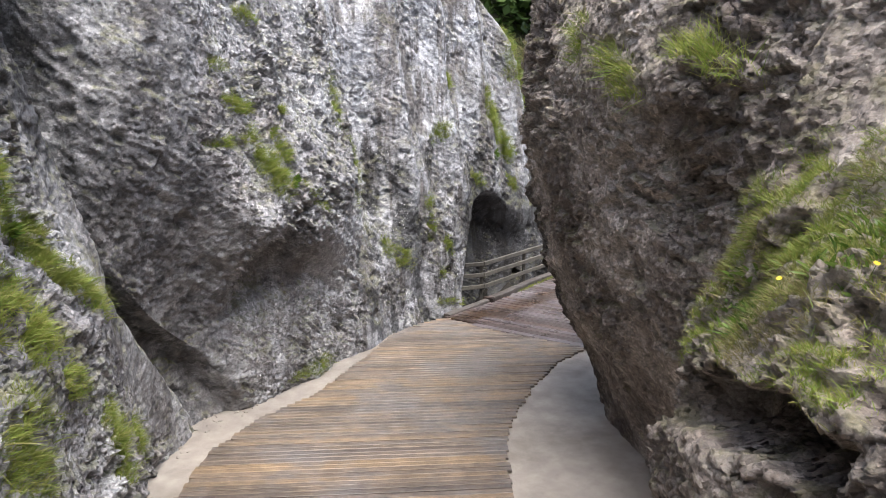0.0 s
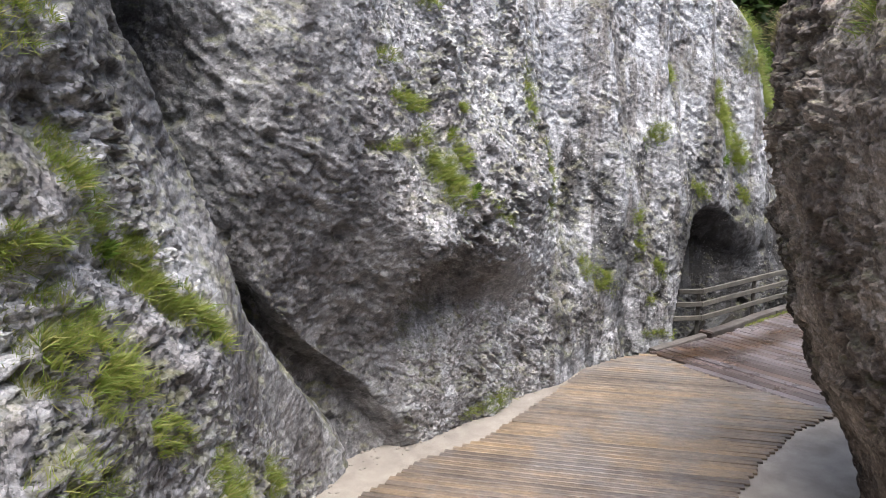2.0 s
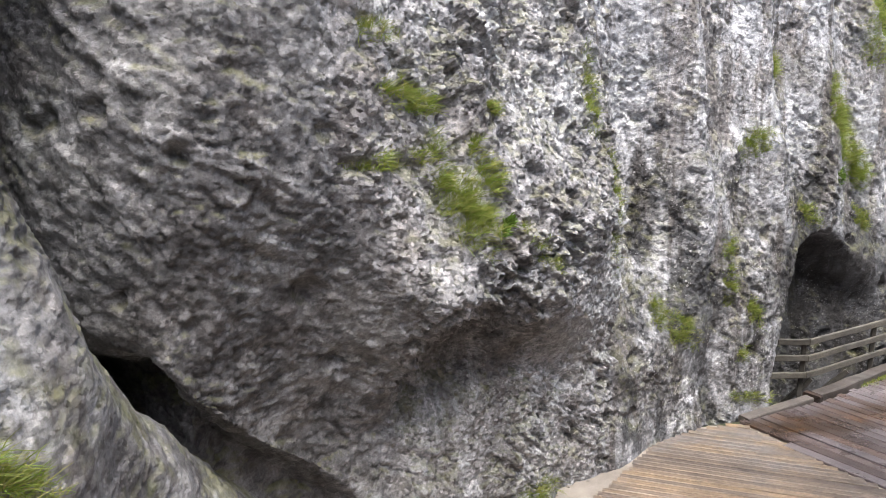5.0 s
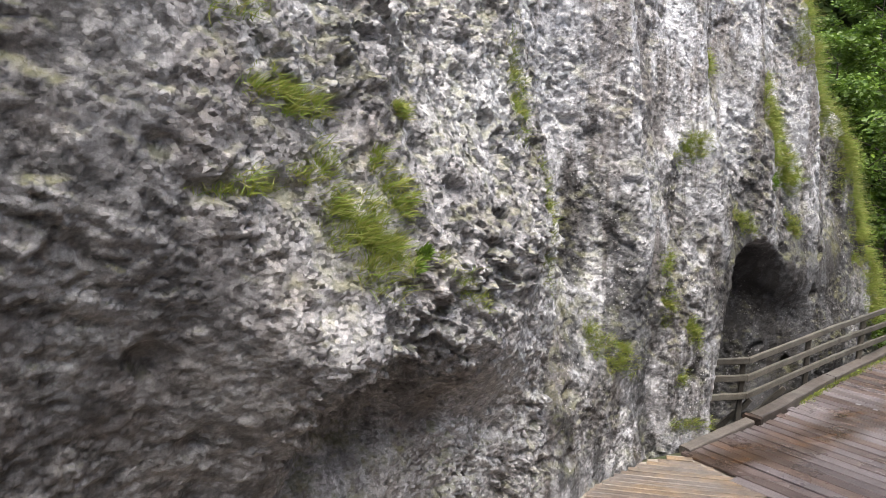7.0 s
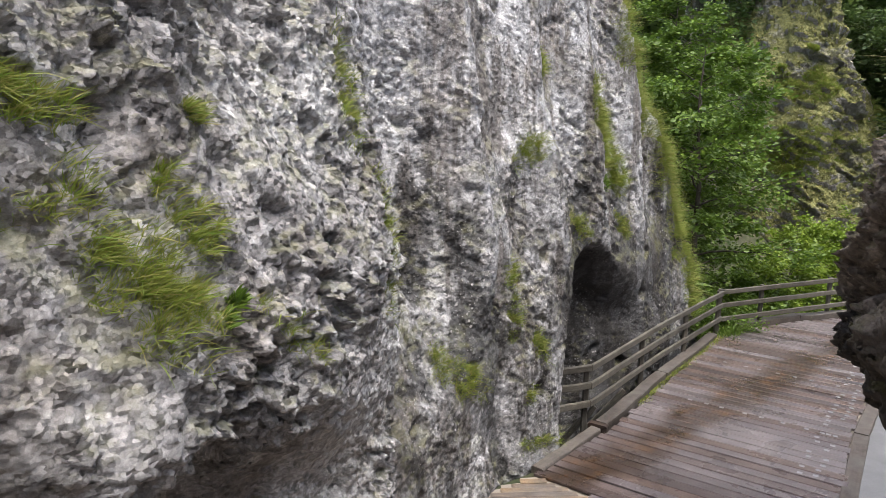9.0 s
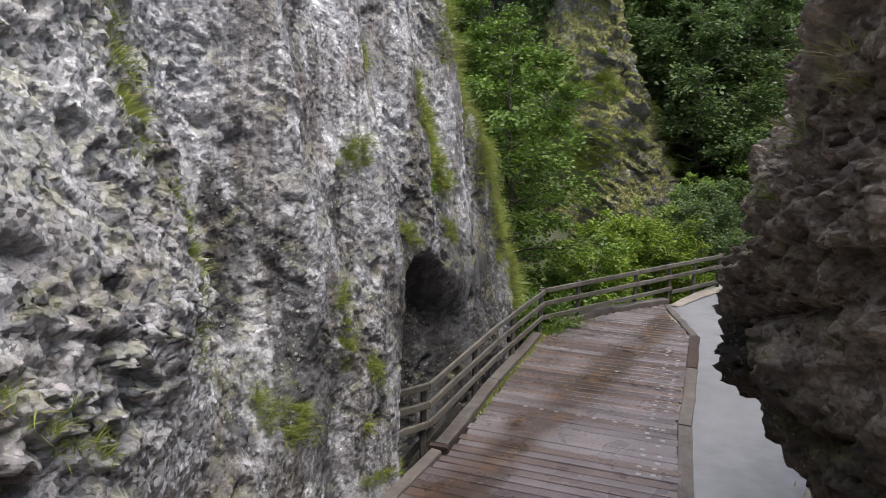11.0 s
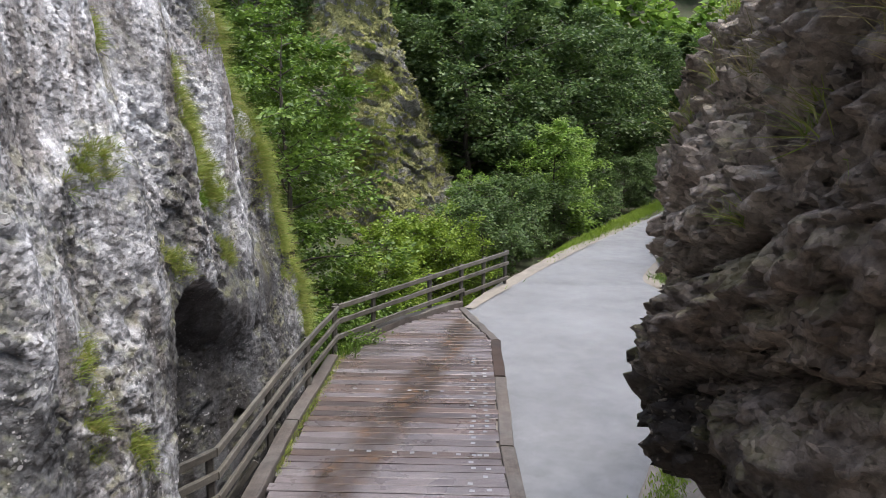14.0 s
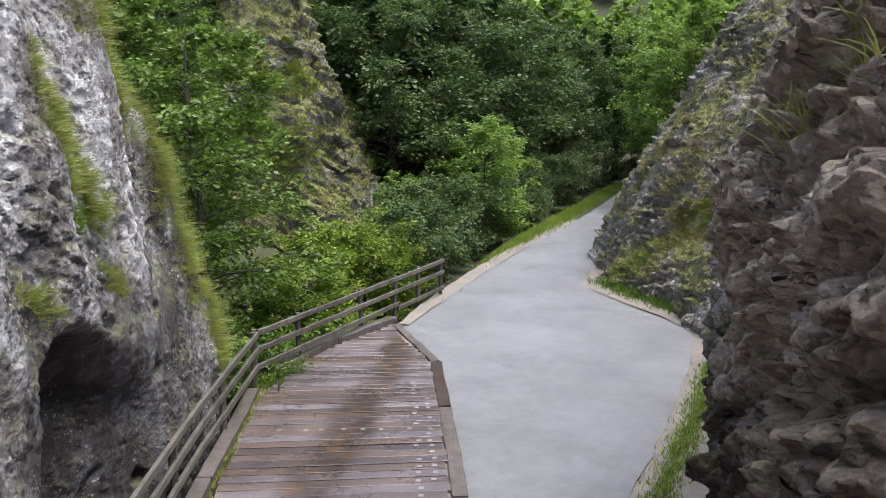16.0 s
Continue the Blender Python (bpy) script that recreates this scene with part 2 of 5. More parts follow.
def rock_material(name, pale, mid, dark, streak=0.6, brown=0.2, moss=0.25, stone=0.85, low=0.05, spread=0.0, chip=1.0, pebbles=0.6, dip=42, clump=2.3):
    """Conglomerate: flaky stones and pale pebbles in a dull matrix, stained by water and touched by moss. The attribute
    stone is each stone's tone, with the cliff's bias.
    """
    m = material(name, 0.9)
    k = Nodes(m)
    at = k.coords()
    fall = k.coords((1.7, 1.7, 0.30))
    own = k.t.nodes.new("ShaderNodeAttribute")
    own.attribute_name = "stone"
    worn = k.t.nodes.new("ShaderNodeAttribute")
    worn.attribute_name = "worn"
    broken = k.math("SUBTRACT", 1.0, k.math("MULTIPLY", worn.outputs["Fac"], 0.65))
    tone = k.steps(k.noise(at, 0.55, 8, 0.66), [(0.36, dark), (0.47, mid), (0.60, pale)])
    # brown-black patches that run down the wall
    stain = k.steps(k.noise(fall, 1.0, 9, 0.68, 0.5), [(0.475, 0.0), (0.56, 1.0)])
    c = k.mix(k.math("MULTIPLY", stain, streak), tone, (dark[0] * 0.80, dark[1] * 0.74, dark[2] * 0.70))
    pale_run = k.steps(k.noise(k.coords((2.4, 2.4, 0.12)), 1.3, 7, 0.6, 0.2), [(0.54, 0.0), (0.64, 1.0)])
    c = k.mix(k.math("MULTIPLY", pale_run, 0.45 * streak), c, pale)
    rusty = k.steps(k.noise(at, 1.3, 7, 0.65), [(0.50, 0.0), (0.64, 1.0)])
    c = k.mix(k.math("MULTIPLY", rusty, brown), c, (0.19, 0.145, 0.105))
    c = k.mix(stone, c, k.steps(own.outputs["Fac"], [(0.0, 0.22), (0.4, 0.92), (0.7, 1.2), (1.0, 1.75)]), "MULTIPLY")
    warped = k.add("ShaderNodeVectorMath")
    k.t.links.new(k.coords((1, 1, 1.6), (0, -dip, 0)), warped.inputs[0])
    k.t.links.new(k.mix(1.0, k.add("ShaderNodeTexNoise", Vector=at, Scale=6.0, Detail=4.0).outputs["Color"], (0.07, 0.07, 0.07), "MULTIPLY"), warped.inputs[1])
    face1, chips = k.stones(warped.outputs[0], 8.5)
    face2, chips2 = k.stones(warped.outputs[0], 23.0)
    c = k.mix(k.math("MULTIPLY", broken, 0.35 * min(chip, 1.0)), c, k.steps(chips, [(0.0, 0.55), (0.4, 0.9), (0.8, 1.15), (1.0, 1.6)]), "MULTIPLY")
    c = k.mix(k.math("MULTIPLY", broken, 0.50 * min(chip, 1.0)), c, k.steps(chips2, [(0.0, 0.55), (0.4, 0.9), (0.8, 1.15), (1.0, 1.7)]), "MULTIPLY")
    grain = k.steps(k.noise(at, 34, 9, 0.75), [(0.32, 0.55), (0.50, 1.0), (0.68, 1.4)])
    c = k.mix(0.75, c, grain, "MULTIPLY")
    # single pale pebbles standing out of the matrix, in patches
    bumps, rounder = None, k.add("ShaderNodeVectorMath")
    k.t.links.new(at, rounder.inputs[0])
    k.t.links.new(k.mix(1.0, k.add("ShaderNodeTexNoise", Vector=at, Scale=14.0, Detail=3.0).outputs["Color"], (0.035, 0.035, 0.035), "MULTIPLY"), rounder.inputs[1])
    rounder = rounder.outputs[0]
    for scale, limit in ((13.0, 0.30), (27.0, 0.30)):
        v = k.add("ShaderNodeTexVoronoi", Vector=rounder, Scale=scale)
        lot = k.add("ShaderNodeSeparateColor", Color=v.outputs["Color"])
        there = k.math("MULTIPLY", k.steps(lot.outputs[1], [(0.66, 0.0), (0.72, 1.0)]), k.steps(v.outputs["Distance"], [(limit - 0.07, 1.0), (limit + 0.03, 0.0)]))
        there = k.math("MULTIPLY", there, k.steps(k.noise(at, 1.7, 5, 0.6), [(0.46, 0.05), (0.60, 1.0)]))
        there = k.math("MULTIPLY", there, broken)
        shade = k.mix(lot.outputs[2], (pale[0] * 0.95, pale[1] * 0.93, pale[2] * 0.90), (min(pale[0] * 1.25, 0.82), min(pale[1] * 1.23, 0.80), min(pale[2] * 1.18, 0.78)))
        c = k.mix(k.math("MULTIPLY", there, pebbles), c, shade)
        bumps = there if bumps is None else k.math("MAXIMUM", bumps, there)
    up = k.add("ShaderNodeSeparateXYZ", Vector=k.t.nodes.new("ShaderNodeNewGeometry").outputs["Normal"]).outputs[2]
    green = k.math("MULTIPLY", k.steps(up, [(max(low, 0.0), 0.0), (low + 0.4, 1.0)]), k.steps(k.noise(at, clump, 7, 0.62), [(0.46 - spread, 0.0), (0.56 - spread, 1.0)]))
    c = k.mix(k.math("MULTIPLY", green, moss), c, k.mix(k.steps(k.noise(at, 6.0, 6, 0.7), [(0.35, 0.0), (0.65, 1.0)]), (0.15, 0.165, 0.045), (0.29, 0.28, 0.085)))
    b1 = k.bump(face1, broken, 0.034 * chip)
    b2 = k.bump(face2, broken, 0.024 * chip, b1)
    b2 = k.bump(bumps, 0.8, 0.02 * chip, b2)
    b2 = k.bump(k.noise(at, 50, 8, 0.75), 0.9, 0.014, b2)
    k.finish(c, b2, k.steps(k.noise(at, 3, 4), [(0.3, 0.72), (0.7, 0.98)]))
    return m


rock_pale = rock_material("pale_limestone", (0.60, 0.60, 0.62), (0.43, 0.43, 0.445), (0.20, 0.19, 0.185), 0.8, 0.16, 0.3, 1.0, 0.05, 0.0, 0.8, 0.65)
rock_grey = rock_material("grey_conglomerate", (0.54, 0.535, 0.535), (0.37, 0.363, 0.37), (0.18, 0.175, 0.182), 0.5, 0.26, 0.4, 1.0, 0.05, 0.0, 1.0, 0.35)
rock_brown = rock_material("brown_grey_conglomerate", (0.52, 0.455, 0.395), (0.31, 0.262, 0.222), (0.13, 0.105, 0.09), 0.35, 0.3, 0.3, 1.0, 0.05, 0.0, 1.0, 0.4)
rock_mossy = rock_material("mossy_conglomerate", (0.50, 0.465, 0.42), (0.31, 0.285, 0.25), (0.14, 0.125, 0.105), 0.4, 0.3, 0.9, 1.0, -0.12, 0.03, 1.6, 0.7, 42, 0.8)
rock_spire = rock_material("moss_covered_conglomerate", (0.60, 0.575, 0.54), (0.40, 0.38, 0.345), (0.18, 0.165, 0.135), 0.35, 0.25, 0.95, 1.0, -0.38, 0.09, 2.0, 0.6, 42, 0.45)



def wood_material(name, tones, rough=(0.45, 0.8), wet=None, worn=None):
    """Weathered boards, the grain along their own x. tones: colours of single boards. wet: where it is dark from water."""
    m = material(name)
    k = Nodes(m)
    at = k.coords((0.6, 9, 9))
    world_at = k.t.nodes.new("ShaderNodeNewGeometry").outputs["Position"]
    info = k.t.nodes.new("ShaderNodeObjectInfo")
    shift = k.add("ShaderNodeVectorMath")
    k.t.links.new(at, shift.inputs[0])
    seedv = k.add("ShaderNodeCombineXYZ", X=k.math("MULTIPLY", info.outputs["Random"], 37.0), Y=k.math("MULTIPLY", info.outputs["Random"], 91.0)).outputs[0]
    k.t.links.new(seedv, shift.inputs[1])
    at2 = shift.outputs[0]
    c = k.steps(info.outputs["Random"], [(i / (len(tones) - 1), t) for i, t in enumerate(tones)])
    g = k.steps(k.noise(at2, 3.0, 8, 0.65, 0.4), [(0.3, 0.55), (0.5, 1.0), (0.7, 1.35)])
    c = k.mix(0.55, c, g, "MULTIPLY")
    patch = k.steps(k.noise(world_at, 0.9, 6, 0.6), [(0.35, 0.7), (0.62, 1.2)])
    c = k.mix(0.8, c, patch, "MULTIPLY")
    fleck = k.steps(k.noise(world_at, 40, 5, 0.75), [(0.3, 0.55), (0.7, 1.4)])
    c = k.mix(0.7, c, fleck, "MULTIPLY")
    if worn:
        c = k.mix(k.steps(k.noise(world_at, 0.55, 7, 0.68), [(0.48, 0.0), (0.60, 0.75)]), c, worn[0])
        c = k.mix(k.steps(k.noise(at2, 1.6, 8, 0.7), [(0.52, 0.0), (0.70, 0.32)]), c, worn[1])
        c = k.mix(0.8, c, k.steps(k.noise(world_at, 4.5, 8, 0.75), [(0.32, 0.6), (0.5, 1.0), (0.68, 1.4)]), "MULTIPLY")
    r = k.steps(k.noise(world_at, 1.4, 5, 0.6), [(0.35, rough[0]), (0.65, rough[1])])
    if wet:
        (ax, ay), (bx, by), half, tone = wet
        d = math.hypot(bx - ax, by - ay)
        wx, wy = (by - ay) / d, -(bx - ax) / d
        sep = k.add("ShaderNodeSeparateXYZ", Vector=world_at)
        off = k.math("ADD", k.math("ADD", k.math("MULTIPLY", sep.outputs[0], wx), k.math("MULTIPLY", sep.outputs[1], wy)), -(ax * wx + ay * wy))
        off = k.math("ADD", off, k.math("MULTIPLY", k.math("ADD", k.noise(world_at, 0.8, 6, 0.65), -0.5), 1.1))
        band = k.steps(k.math("DIVIDE", k.math("ABSOLUTE", off), half), [(0.45, 1.0), (1.0, 0.0)])
        band = k.math("MULTIPLY", band, k.steps(k.noise(world_at, 1.2, 6, 0.65), [(0.36, 0.25), (0.56, 0.95)]))
        rusty = k.steps(k.noise(world_at, 2.2, 6, 0.7), [(0.50, 0.0), (0.64, 1.0)])
        c = k.mix(band, c, k.mix(rusty, tone, (0.12, 0.062, 0.028)))
    k.finish(c, k.bump(k.noise(at2, 5.0, 8, 0.7), 0.5, 0.01), r)
    return m


deck_wood = wood_material("weathered_boardwalk_planks", [(0.195, 0.142, 0.098), (0.135, 0.108, 0.088), (0.235, 0.165, 0.098), (0.165, 0.132, 0.107), (0.105, 0.083, 0.068), (0.205, 0.152, 0.105)], (0.3, 0.6), worn=((0.15, 0.135, 0.128), (0.29, 0.20, 0.105)))
bridge_wood = wood_material("damp_bridge_planks", [(0.115, 0.094, 0.095), (0.155, 0.134, 0.137), (0.072, 0.056, 0.054), (0.125, 0.088, 0.074), (0.122, 0.103, 0.106), (0.18, 0.16, 0.164)], (0.2, 0.46),
                            wet=((3.5, 20.3), (8.4, 24.7), 0.52, (0.040, 0.025, 0.016)))
rail_wood = wood_material("grey_weathered_timber", [(0.095, 0.086, 0.070), (0.066, 0.060, 0.050), (0.13, 0.118, 0.096)], (0.6, 0.9), worn=((0.115, 0.108, 0.095), (0.17, 0.16, 0.14)))
beam_wood = wood_material("old_kerb_timber", [(0.10, 0.084, 0.072), (0.072, 0.06, 0.052), (0.125, 0.108, 0.094)], (0.5, 0.85), worn=((0.115, 0.103, 0.094), (0.15, 0.134, 0.118)))


def ground_material(name, a, b, grain_scale=60, bump=0.3, rough=(0.8, 0.95), big=0.7):
    m = material(name)
    k = Nodes(m)
    at = k.coords()
    c = k.mix(k.steps(k.noise(at, big, 7, 0.62), [(0.36, 0.0), (0.64, 1.0)]), a, b)
    c = k.mix(0.7, c, k.steps(k.noise(at, grain_scale, 5, 0.7), [(0.3, 0.7), (0.7, 1.28)]), "MULTIPLY")
    c = k.mix(0.6, c, k.steps(k.noise(at, 3.1, 6, 0.65), [(0.3, 0.75), (0.7, 1.2)]), "MULTIPLY")
    k.finish(c, k.bump(k.noise(at, grain_scale, 6, 0.7), bump, 0.012), k.steps(k.noise(at, 1.1, 5), [(0.35, rough[0]), (0.65, rough[1])]))
    return m


sand = ground_material("pale_sand", (0.42, 0.375, 0.325), (0.27, 0.237, 0.20), 70, 0.5, big=0.8)
asphalt = ground_material("pale_damp_asphalt", (0.22, 0.222, 0.23), (0.165, 0.166, 0.17), 120, 0.25, (0.4, 0.65), 0.35)
gravel_mat = ground_material("roadside_gravel", (0.25, 0.225, 0.19), (0.19, 0.17, 0.145), 45, 0.7)
forest_floor = ground_material("forest_floor", (0.060, 0.055, 0.032), (0.045, 0.060, 0.022), 25, 0.8)
concrete = ground_material("stained_concrete", (0.26, 0.25, 0.23), (0.17, 0.165, 0.15), 40, 0.3)


def leaf_material(name, tones, shine=0.45, through_light=0.42):
    m = material(name, shine)
    k = Nodes(m)
    geo = k.t.nodes.new("ShaderNodeNewGeometry")
    c = k.steps(geo.outputs["Random Per Island"], [(i / (len(tones) - 1), t) for i, t in enumerate(tones)])
    c = k.mix(0.6, c, k.steps(k.noise(k.coords(), 0.8, 4), [(0.3, 0.65), (0.7, 1.3)]), "MULTIPLY")
    k.finish(c)
    tr = k.add("ShaderNodeBsdfTranslucent", Color=c)
    mixer = k.t.nodes.new("ShaderNodeMixShader")
    mixer.inputs[0].default_value = through_light
    k.t.links.new(k.out.outputs[0], mixer.inputs[1])
    k.t.links.new(tr.outputs[0], mixer.inputs[2])
    k.t.links.new(mixer.outputs[0], k.t.nodes["Material Output"].inputs[0])
    return m


leaf_green = leaf_material("broad_leaves", [(0.105, 0.18, 0.026), (0.145, 0.24, 0.030), (0.072, 0.132, 0.024), (0.20, 0.30, 0.044)], 0.42, 0.34)
leaf_dark = leaf_material("shaded_leaves", [(0.074, 0.126, 0.036), (0.104, 0.168, 0.044), (0.052, 0.094, 0.030), (0.155, 0.225, 0.058)])
leaf_light = leaf_material("yellow_green_leaves", [(0.19, 0.28, 0.032), (0.25, 0.35, 0.038), (0.14, 0.235, 0.03), (0.29, 0.38, 0.055)])
leaf_fresh = leaf_material("fresh_leaves", [(0.18, 0.29, 0.045), (0.23, 0.36, 0.055), (0.13, 0.23, 0.04), (0.28, 0.40, 0.08)])
grass_mat = leaf_material("rock_grass", [(0.23, 0.31, 0.045), (0.31, 0.33, 0.08), (0.16, 0.27, 0.035), (0.42, 0.37, 0.14), (0.21, 0.32, 0.035)], 0.6, 0.3)
straw_mat = leaf_material("dry_grass", [(0.30, 0.26, 0.11), (0.22, 0.22, 0.07), (0.38, 0.31, 0.16), (0.18, 0.20, 0.06)], 0.6, 0.3)
bark = ground_material("bark", (0.075, 0.062, 0.05), (0.045, 0.038, 0.03), 30, 0.8)
petal_mat = material("yellow_petals", 0.5)
petal_mat.node_tree.nodes["Principled BSDF"].inputs["Base Color"].default_value = (0.75, 0.55, 0.02, 1)
metal = material("worn_steel", 0.4)
metal.node_tree.nodes["Principled BSDF"].inputs["Metallic"].default_value = 0.8
metal.node_tree.nodes["Principled BSDF"].inputs["Base Color"].default_value = (0.42, 0.42, 0.43, 1)
rust = ground_material("rusty_steel", (0.055, 0.032, 0.022), (0.028, 0.02, 0.017), 60, 0.5)


# ---- rock walls ----
BED = np.array([[0.66, 0.13, 0.74], [-0.13, 0.99, -0.06], [-0.74, -0.06, 0.67]])  # across the beds, along their strike, down their dip


def clasts(p, size, seed, flat=1.5):
    """Broken stones set in the dipping beds: how far each stands out, 0 to about 1, and its tone."""
    q = p @ (BED * np.array([[flat], [1.0], [0.9]])).T / size
    q = q + 0.25 * np.column_stack([gnoise(q * 0.8, seed + 5), gnoise(q * 0.8, seed + 6), gnoise(q * 0.8, seed + 7)])
    inner, tone, face = cells(q, seed)
    return np.clip(np.clip(inner * 8, 0, 1) * 0.15 + 0.5 * tone + 0.8 * face, -0.3, 1.1), tone


def bed_edges(p, thick, seed, ribs=False):
    """Uneven lips of the beds: each stands out towards its top and breaks back above it, or is worn to a rounded rib."""
    c = p @ BED[0] / thick + 0.35 * fbm(p / (2.4 * thick), 3, seed)
    i = np.floor(c)
    run = p @ BED[1:].T / (2.2 * thick)
    strength = np.clip(0.4 + 1.1 * gnoise(np.column_stack([run, i * 5.7]), seed + 3), 0, 1.2)
    if ribs:
        return np.sin(np.pi * (c - i)) ** 0.42 * (0.45 + 0.75 * strength)
    return (c - i) ** 1.4 * strength


def weathered(seed, big=0.28, mid=0.11, small=0.05, smooth=0.0, size=(0.34, 0.12), even=None, bias=None, beds=(0.3, 0.05), cleft=None):
    """Roughness of a rock wall (swells, broken beds and stones, pits and grit), the tone of each stone in it, and where
    it is worn smooth.
    even(p): where the face is worn. bias(p): how far the tone is darkened or paled. cleft(p): where the beds stand out
    more."""
    def rough(p):
        m = np.clip(0.5 + 1.1 * fbm(p / 1.7, 3, seed + 40), 0.15, 1) * (1 - smooth)
        if even:
            m = m * (1 - even(p))
        open_beds = cleft(p) if cleft else np.zeros(len(p))
        d = big * fbm(p / np.array([2.4, 2.4, 3.2]), 4, seed)
        d += mid * (clasts(p, size[0], seed + 11, 2.1)[0] - 0.4) * m * (1.5 - 0.6 * open_beds)
        d += small * (clasts(p, size[1], seed + 23, 1.7)[0] - 0.4) * (0.25 + m + 0.5 * open_beds) * 1.2
        d += 0.5 * mid * (clasts(p, size[0] * 2.6, seed + 29, 1.6)[0] - 0.4) * m
        lips = beds[1] * (bed_edges(p, beds[0], seed + 31) + 0.4 * bed_edges(p, beds[0] * 0.37, seed + 37) - 0.3)
        d += lips * (m + 0.1) * (1 - 0.6 * open_beds)
        if cleft:
            d += open_beds * (0.30 * bed_edges(p, 0.42, seed + 61, True) + 0.07 * bed_edges(p, 0.13, seed + 67, True) - 0.21)
        pits = np.clip(fbm(p / 0.45, 2, seed + 50) - 0.42, 0, 1)
        return d - 0.30 * pits

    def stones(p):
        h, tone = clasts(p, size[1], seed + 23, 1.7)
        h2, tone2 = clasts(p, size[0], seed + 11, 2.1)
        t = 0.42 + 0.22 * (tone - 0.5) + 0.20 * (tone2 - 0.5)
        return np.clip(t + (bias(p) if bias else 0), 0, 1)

    def worn(p):
        return even(p) if even else np.zeros(len(p))
    return rough, stones, worn


FINE = 0.024


def slab_edge(z):
    # The lean above 7 m is unseen, added to shade the cleft.
    return np.interp(z, (-1, 0.3, 1.1, 2.0, 2.8, 3.6, 4.3, 4.85, 5.5, 6.0, 6.9, 7.6, 8.4, 15), (11.8, 11.4, 10.8, 9.9, 9.15, 8.78, 8.6, 8.4, 7.85, 7.5, 7.2, 8.7, 10.0, 10.6))


def slab_shape(x, y, s, z):
    edge = slab_edge(z)
    f = 0.55 * ramp(4.4, 2.7, z) * ramp(9.5, 7.0, y) + 0.10 * ramp(2.2, 0.2, z) - 0.12 * np.maximum(z - 5.5, 0)
    f += 0.18 * hump(y, 5.6, 0.5) * hump(z, 4.5, 0.5) - 0.25 * hump(y, 6.1, 0.4) * hump(z, 5.2, 0.3)
    f -= 0.25 * ramp(edge - 0.5, edge, y) ** 2
    return f - 2.6 * ramp(edge - 0.05, edge + 0.9, y) - 0.1 * np.maximum(z - 9, 0) ** 2


def slab_smooth(p):
    """The worn flank beside the cleft."""
    return 0.85 * ramp(1.5, 0.9, slab_edge(p[:, 2]) - p[:, 1] + 0.35 * gnoise(p * 0.8, 12))


cliff("slab", "cliff_slab", [(-3.2, -9), (-3.3, 0), (-3.65, 4), (-3.95, 5.8), (-4.2, 7.0), (-4.35, 8.4), (-4.35, 10), (-4.3, 12.6)], 1, (13.0, 21.6), (-1.2, -0.2, 6.9, 15.0), FINE,
      slab_shape, weathered(3, 0.18, 0.10, 0.062, size=(0.30, 0.11), even=slab_smooth, bias=lambda p: 0.08 - 0.26 * slab_smooth(p) - 0.26 * ramp(4.6, 5.6, p[:, 2] + 0.4 * gnoise(p, 15)), beds=(0.26, 0.06)), rock_grey, "rough grey conglomerate rock face with grassy ledges beside the boardwalk", (-1, 0))


def bulge_shape(x, y, s, z):
    lean = 0.28 * ramp(10.2, 12.0, y) * np.maximum(z - 4.0, 0) + 0.03 * np.maximum(z - 5.5, 0)
    f = -lean
    low = np.interp(y, (8.5, 9.6, 10.6, 11.6, 12.6, 13.6, 14.6, 15.6), (0.25, 0.45, 0.92, 1.0, 0.85, 0.58, 0.28, 0.0))
    lip = np.interp(y, (9.0, 10.4, 11.4, 12.6, 14.0, 15.5), (4.6, 4.1, 3.1, 3.3, 2.7, 2.2))
    k = ramp(10.8, 11.9, y)
    f -= low * ramp(lip + 0.7 - 0.55 * k, lip - 2.2 + 1.3 * k, z)
    f += 0.22 * ramp(1.5, 0.2, z) * hump(y, 12.6, 1.0)
    f += 0.20 * hump(y, 11.6, 0.5) * hump(z, lip + 0.3, 0.35)
    f -= 0.24 * ramp(11.5, 11.9, y) * ramp(13.3, 12.5, y) * ramp(3.05, 2.85, z - 0.25 * (12.4 - y)) * ramp(1.3, 2.3, z)
    f += 0.10 * hump(y, 12.6, 0.5) * hump(z, 1.7, 0.35)
    f -= np.interp(z, (0, 1.5, 3.0, 4.2, 8), (0.30, 0.55, 0.95, 1.2, 1.3)) * ramp(slab_edge(z) + 0.30, slab_edge(z) - 0.10, y)
    return f - 0.1 * np.maximum(z - 9, 0) ** 2


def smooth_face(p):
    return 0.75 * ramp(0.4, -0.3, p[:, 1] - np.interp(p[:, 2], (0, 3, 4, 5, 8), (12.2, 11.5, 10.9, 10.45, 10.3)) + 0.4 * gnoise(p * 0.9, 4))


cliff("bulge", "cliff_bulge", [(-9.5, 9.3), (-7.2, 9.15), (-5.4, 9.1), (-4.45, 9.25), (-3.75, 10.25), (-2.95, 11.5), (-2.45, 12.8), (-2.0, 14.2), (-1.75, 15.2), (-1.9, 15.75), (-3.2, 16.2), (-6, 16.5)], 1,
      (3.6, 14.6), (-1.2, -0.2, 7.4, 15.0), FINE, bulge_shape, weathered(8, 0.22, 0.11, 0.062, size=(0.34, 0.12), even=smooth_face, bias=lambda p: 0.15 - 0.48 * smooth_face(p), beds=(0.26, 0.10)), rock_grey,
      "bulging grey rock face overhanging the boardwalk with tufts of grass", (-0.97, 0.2))


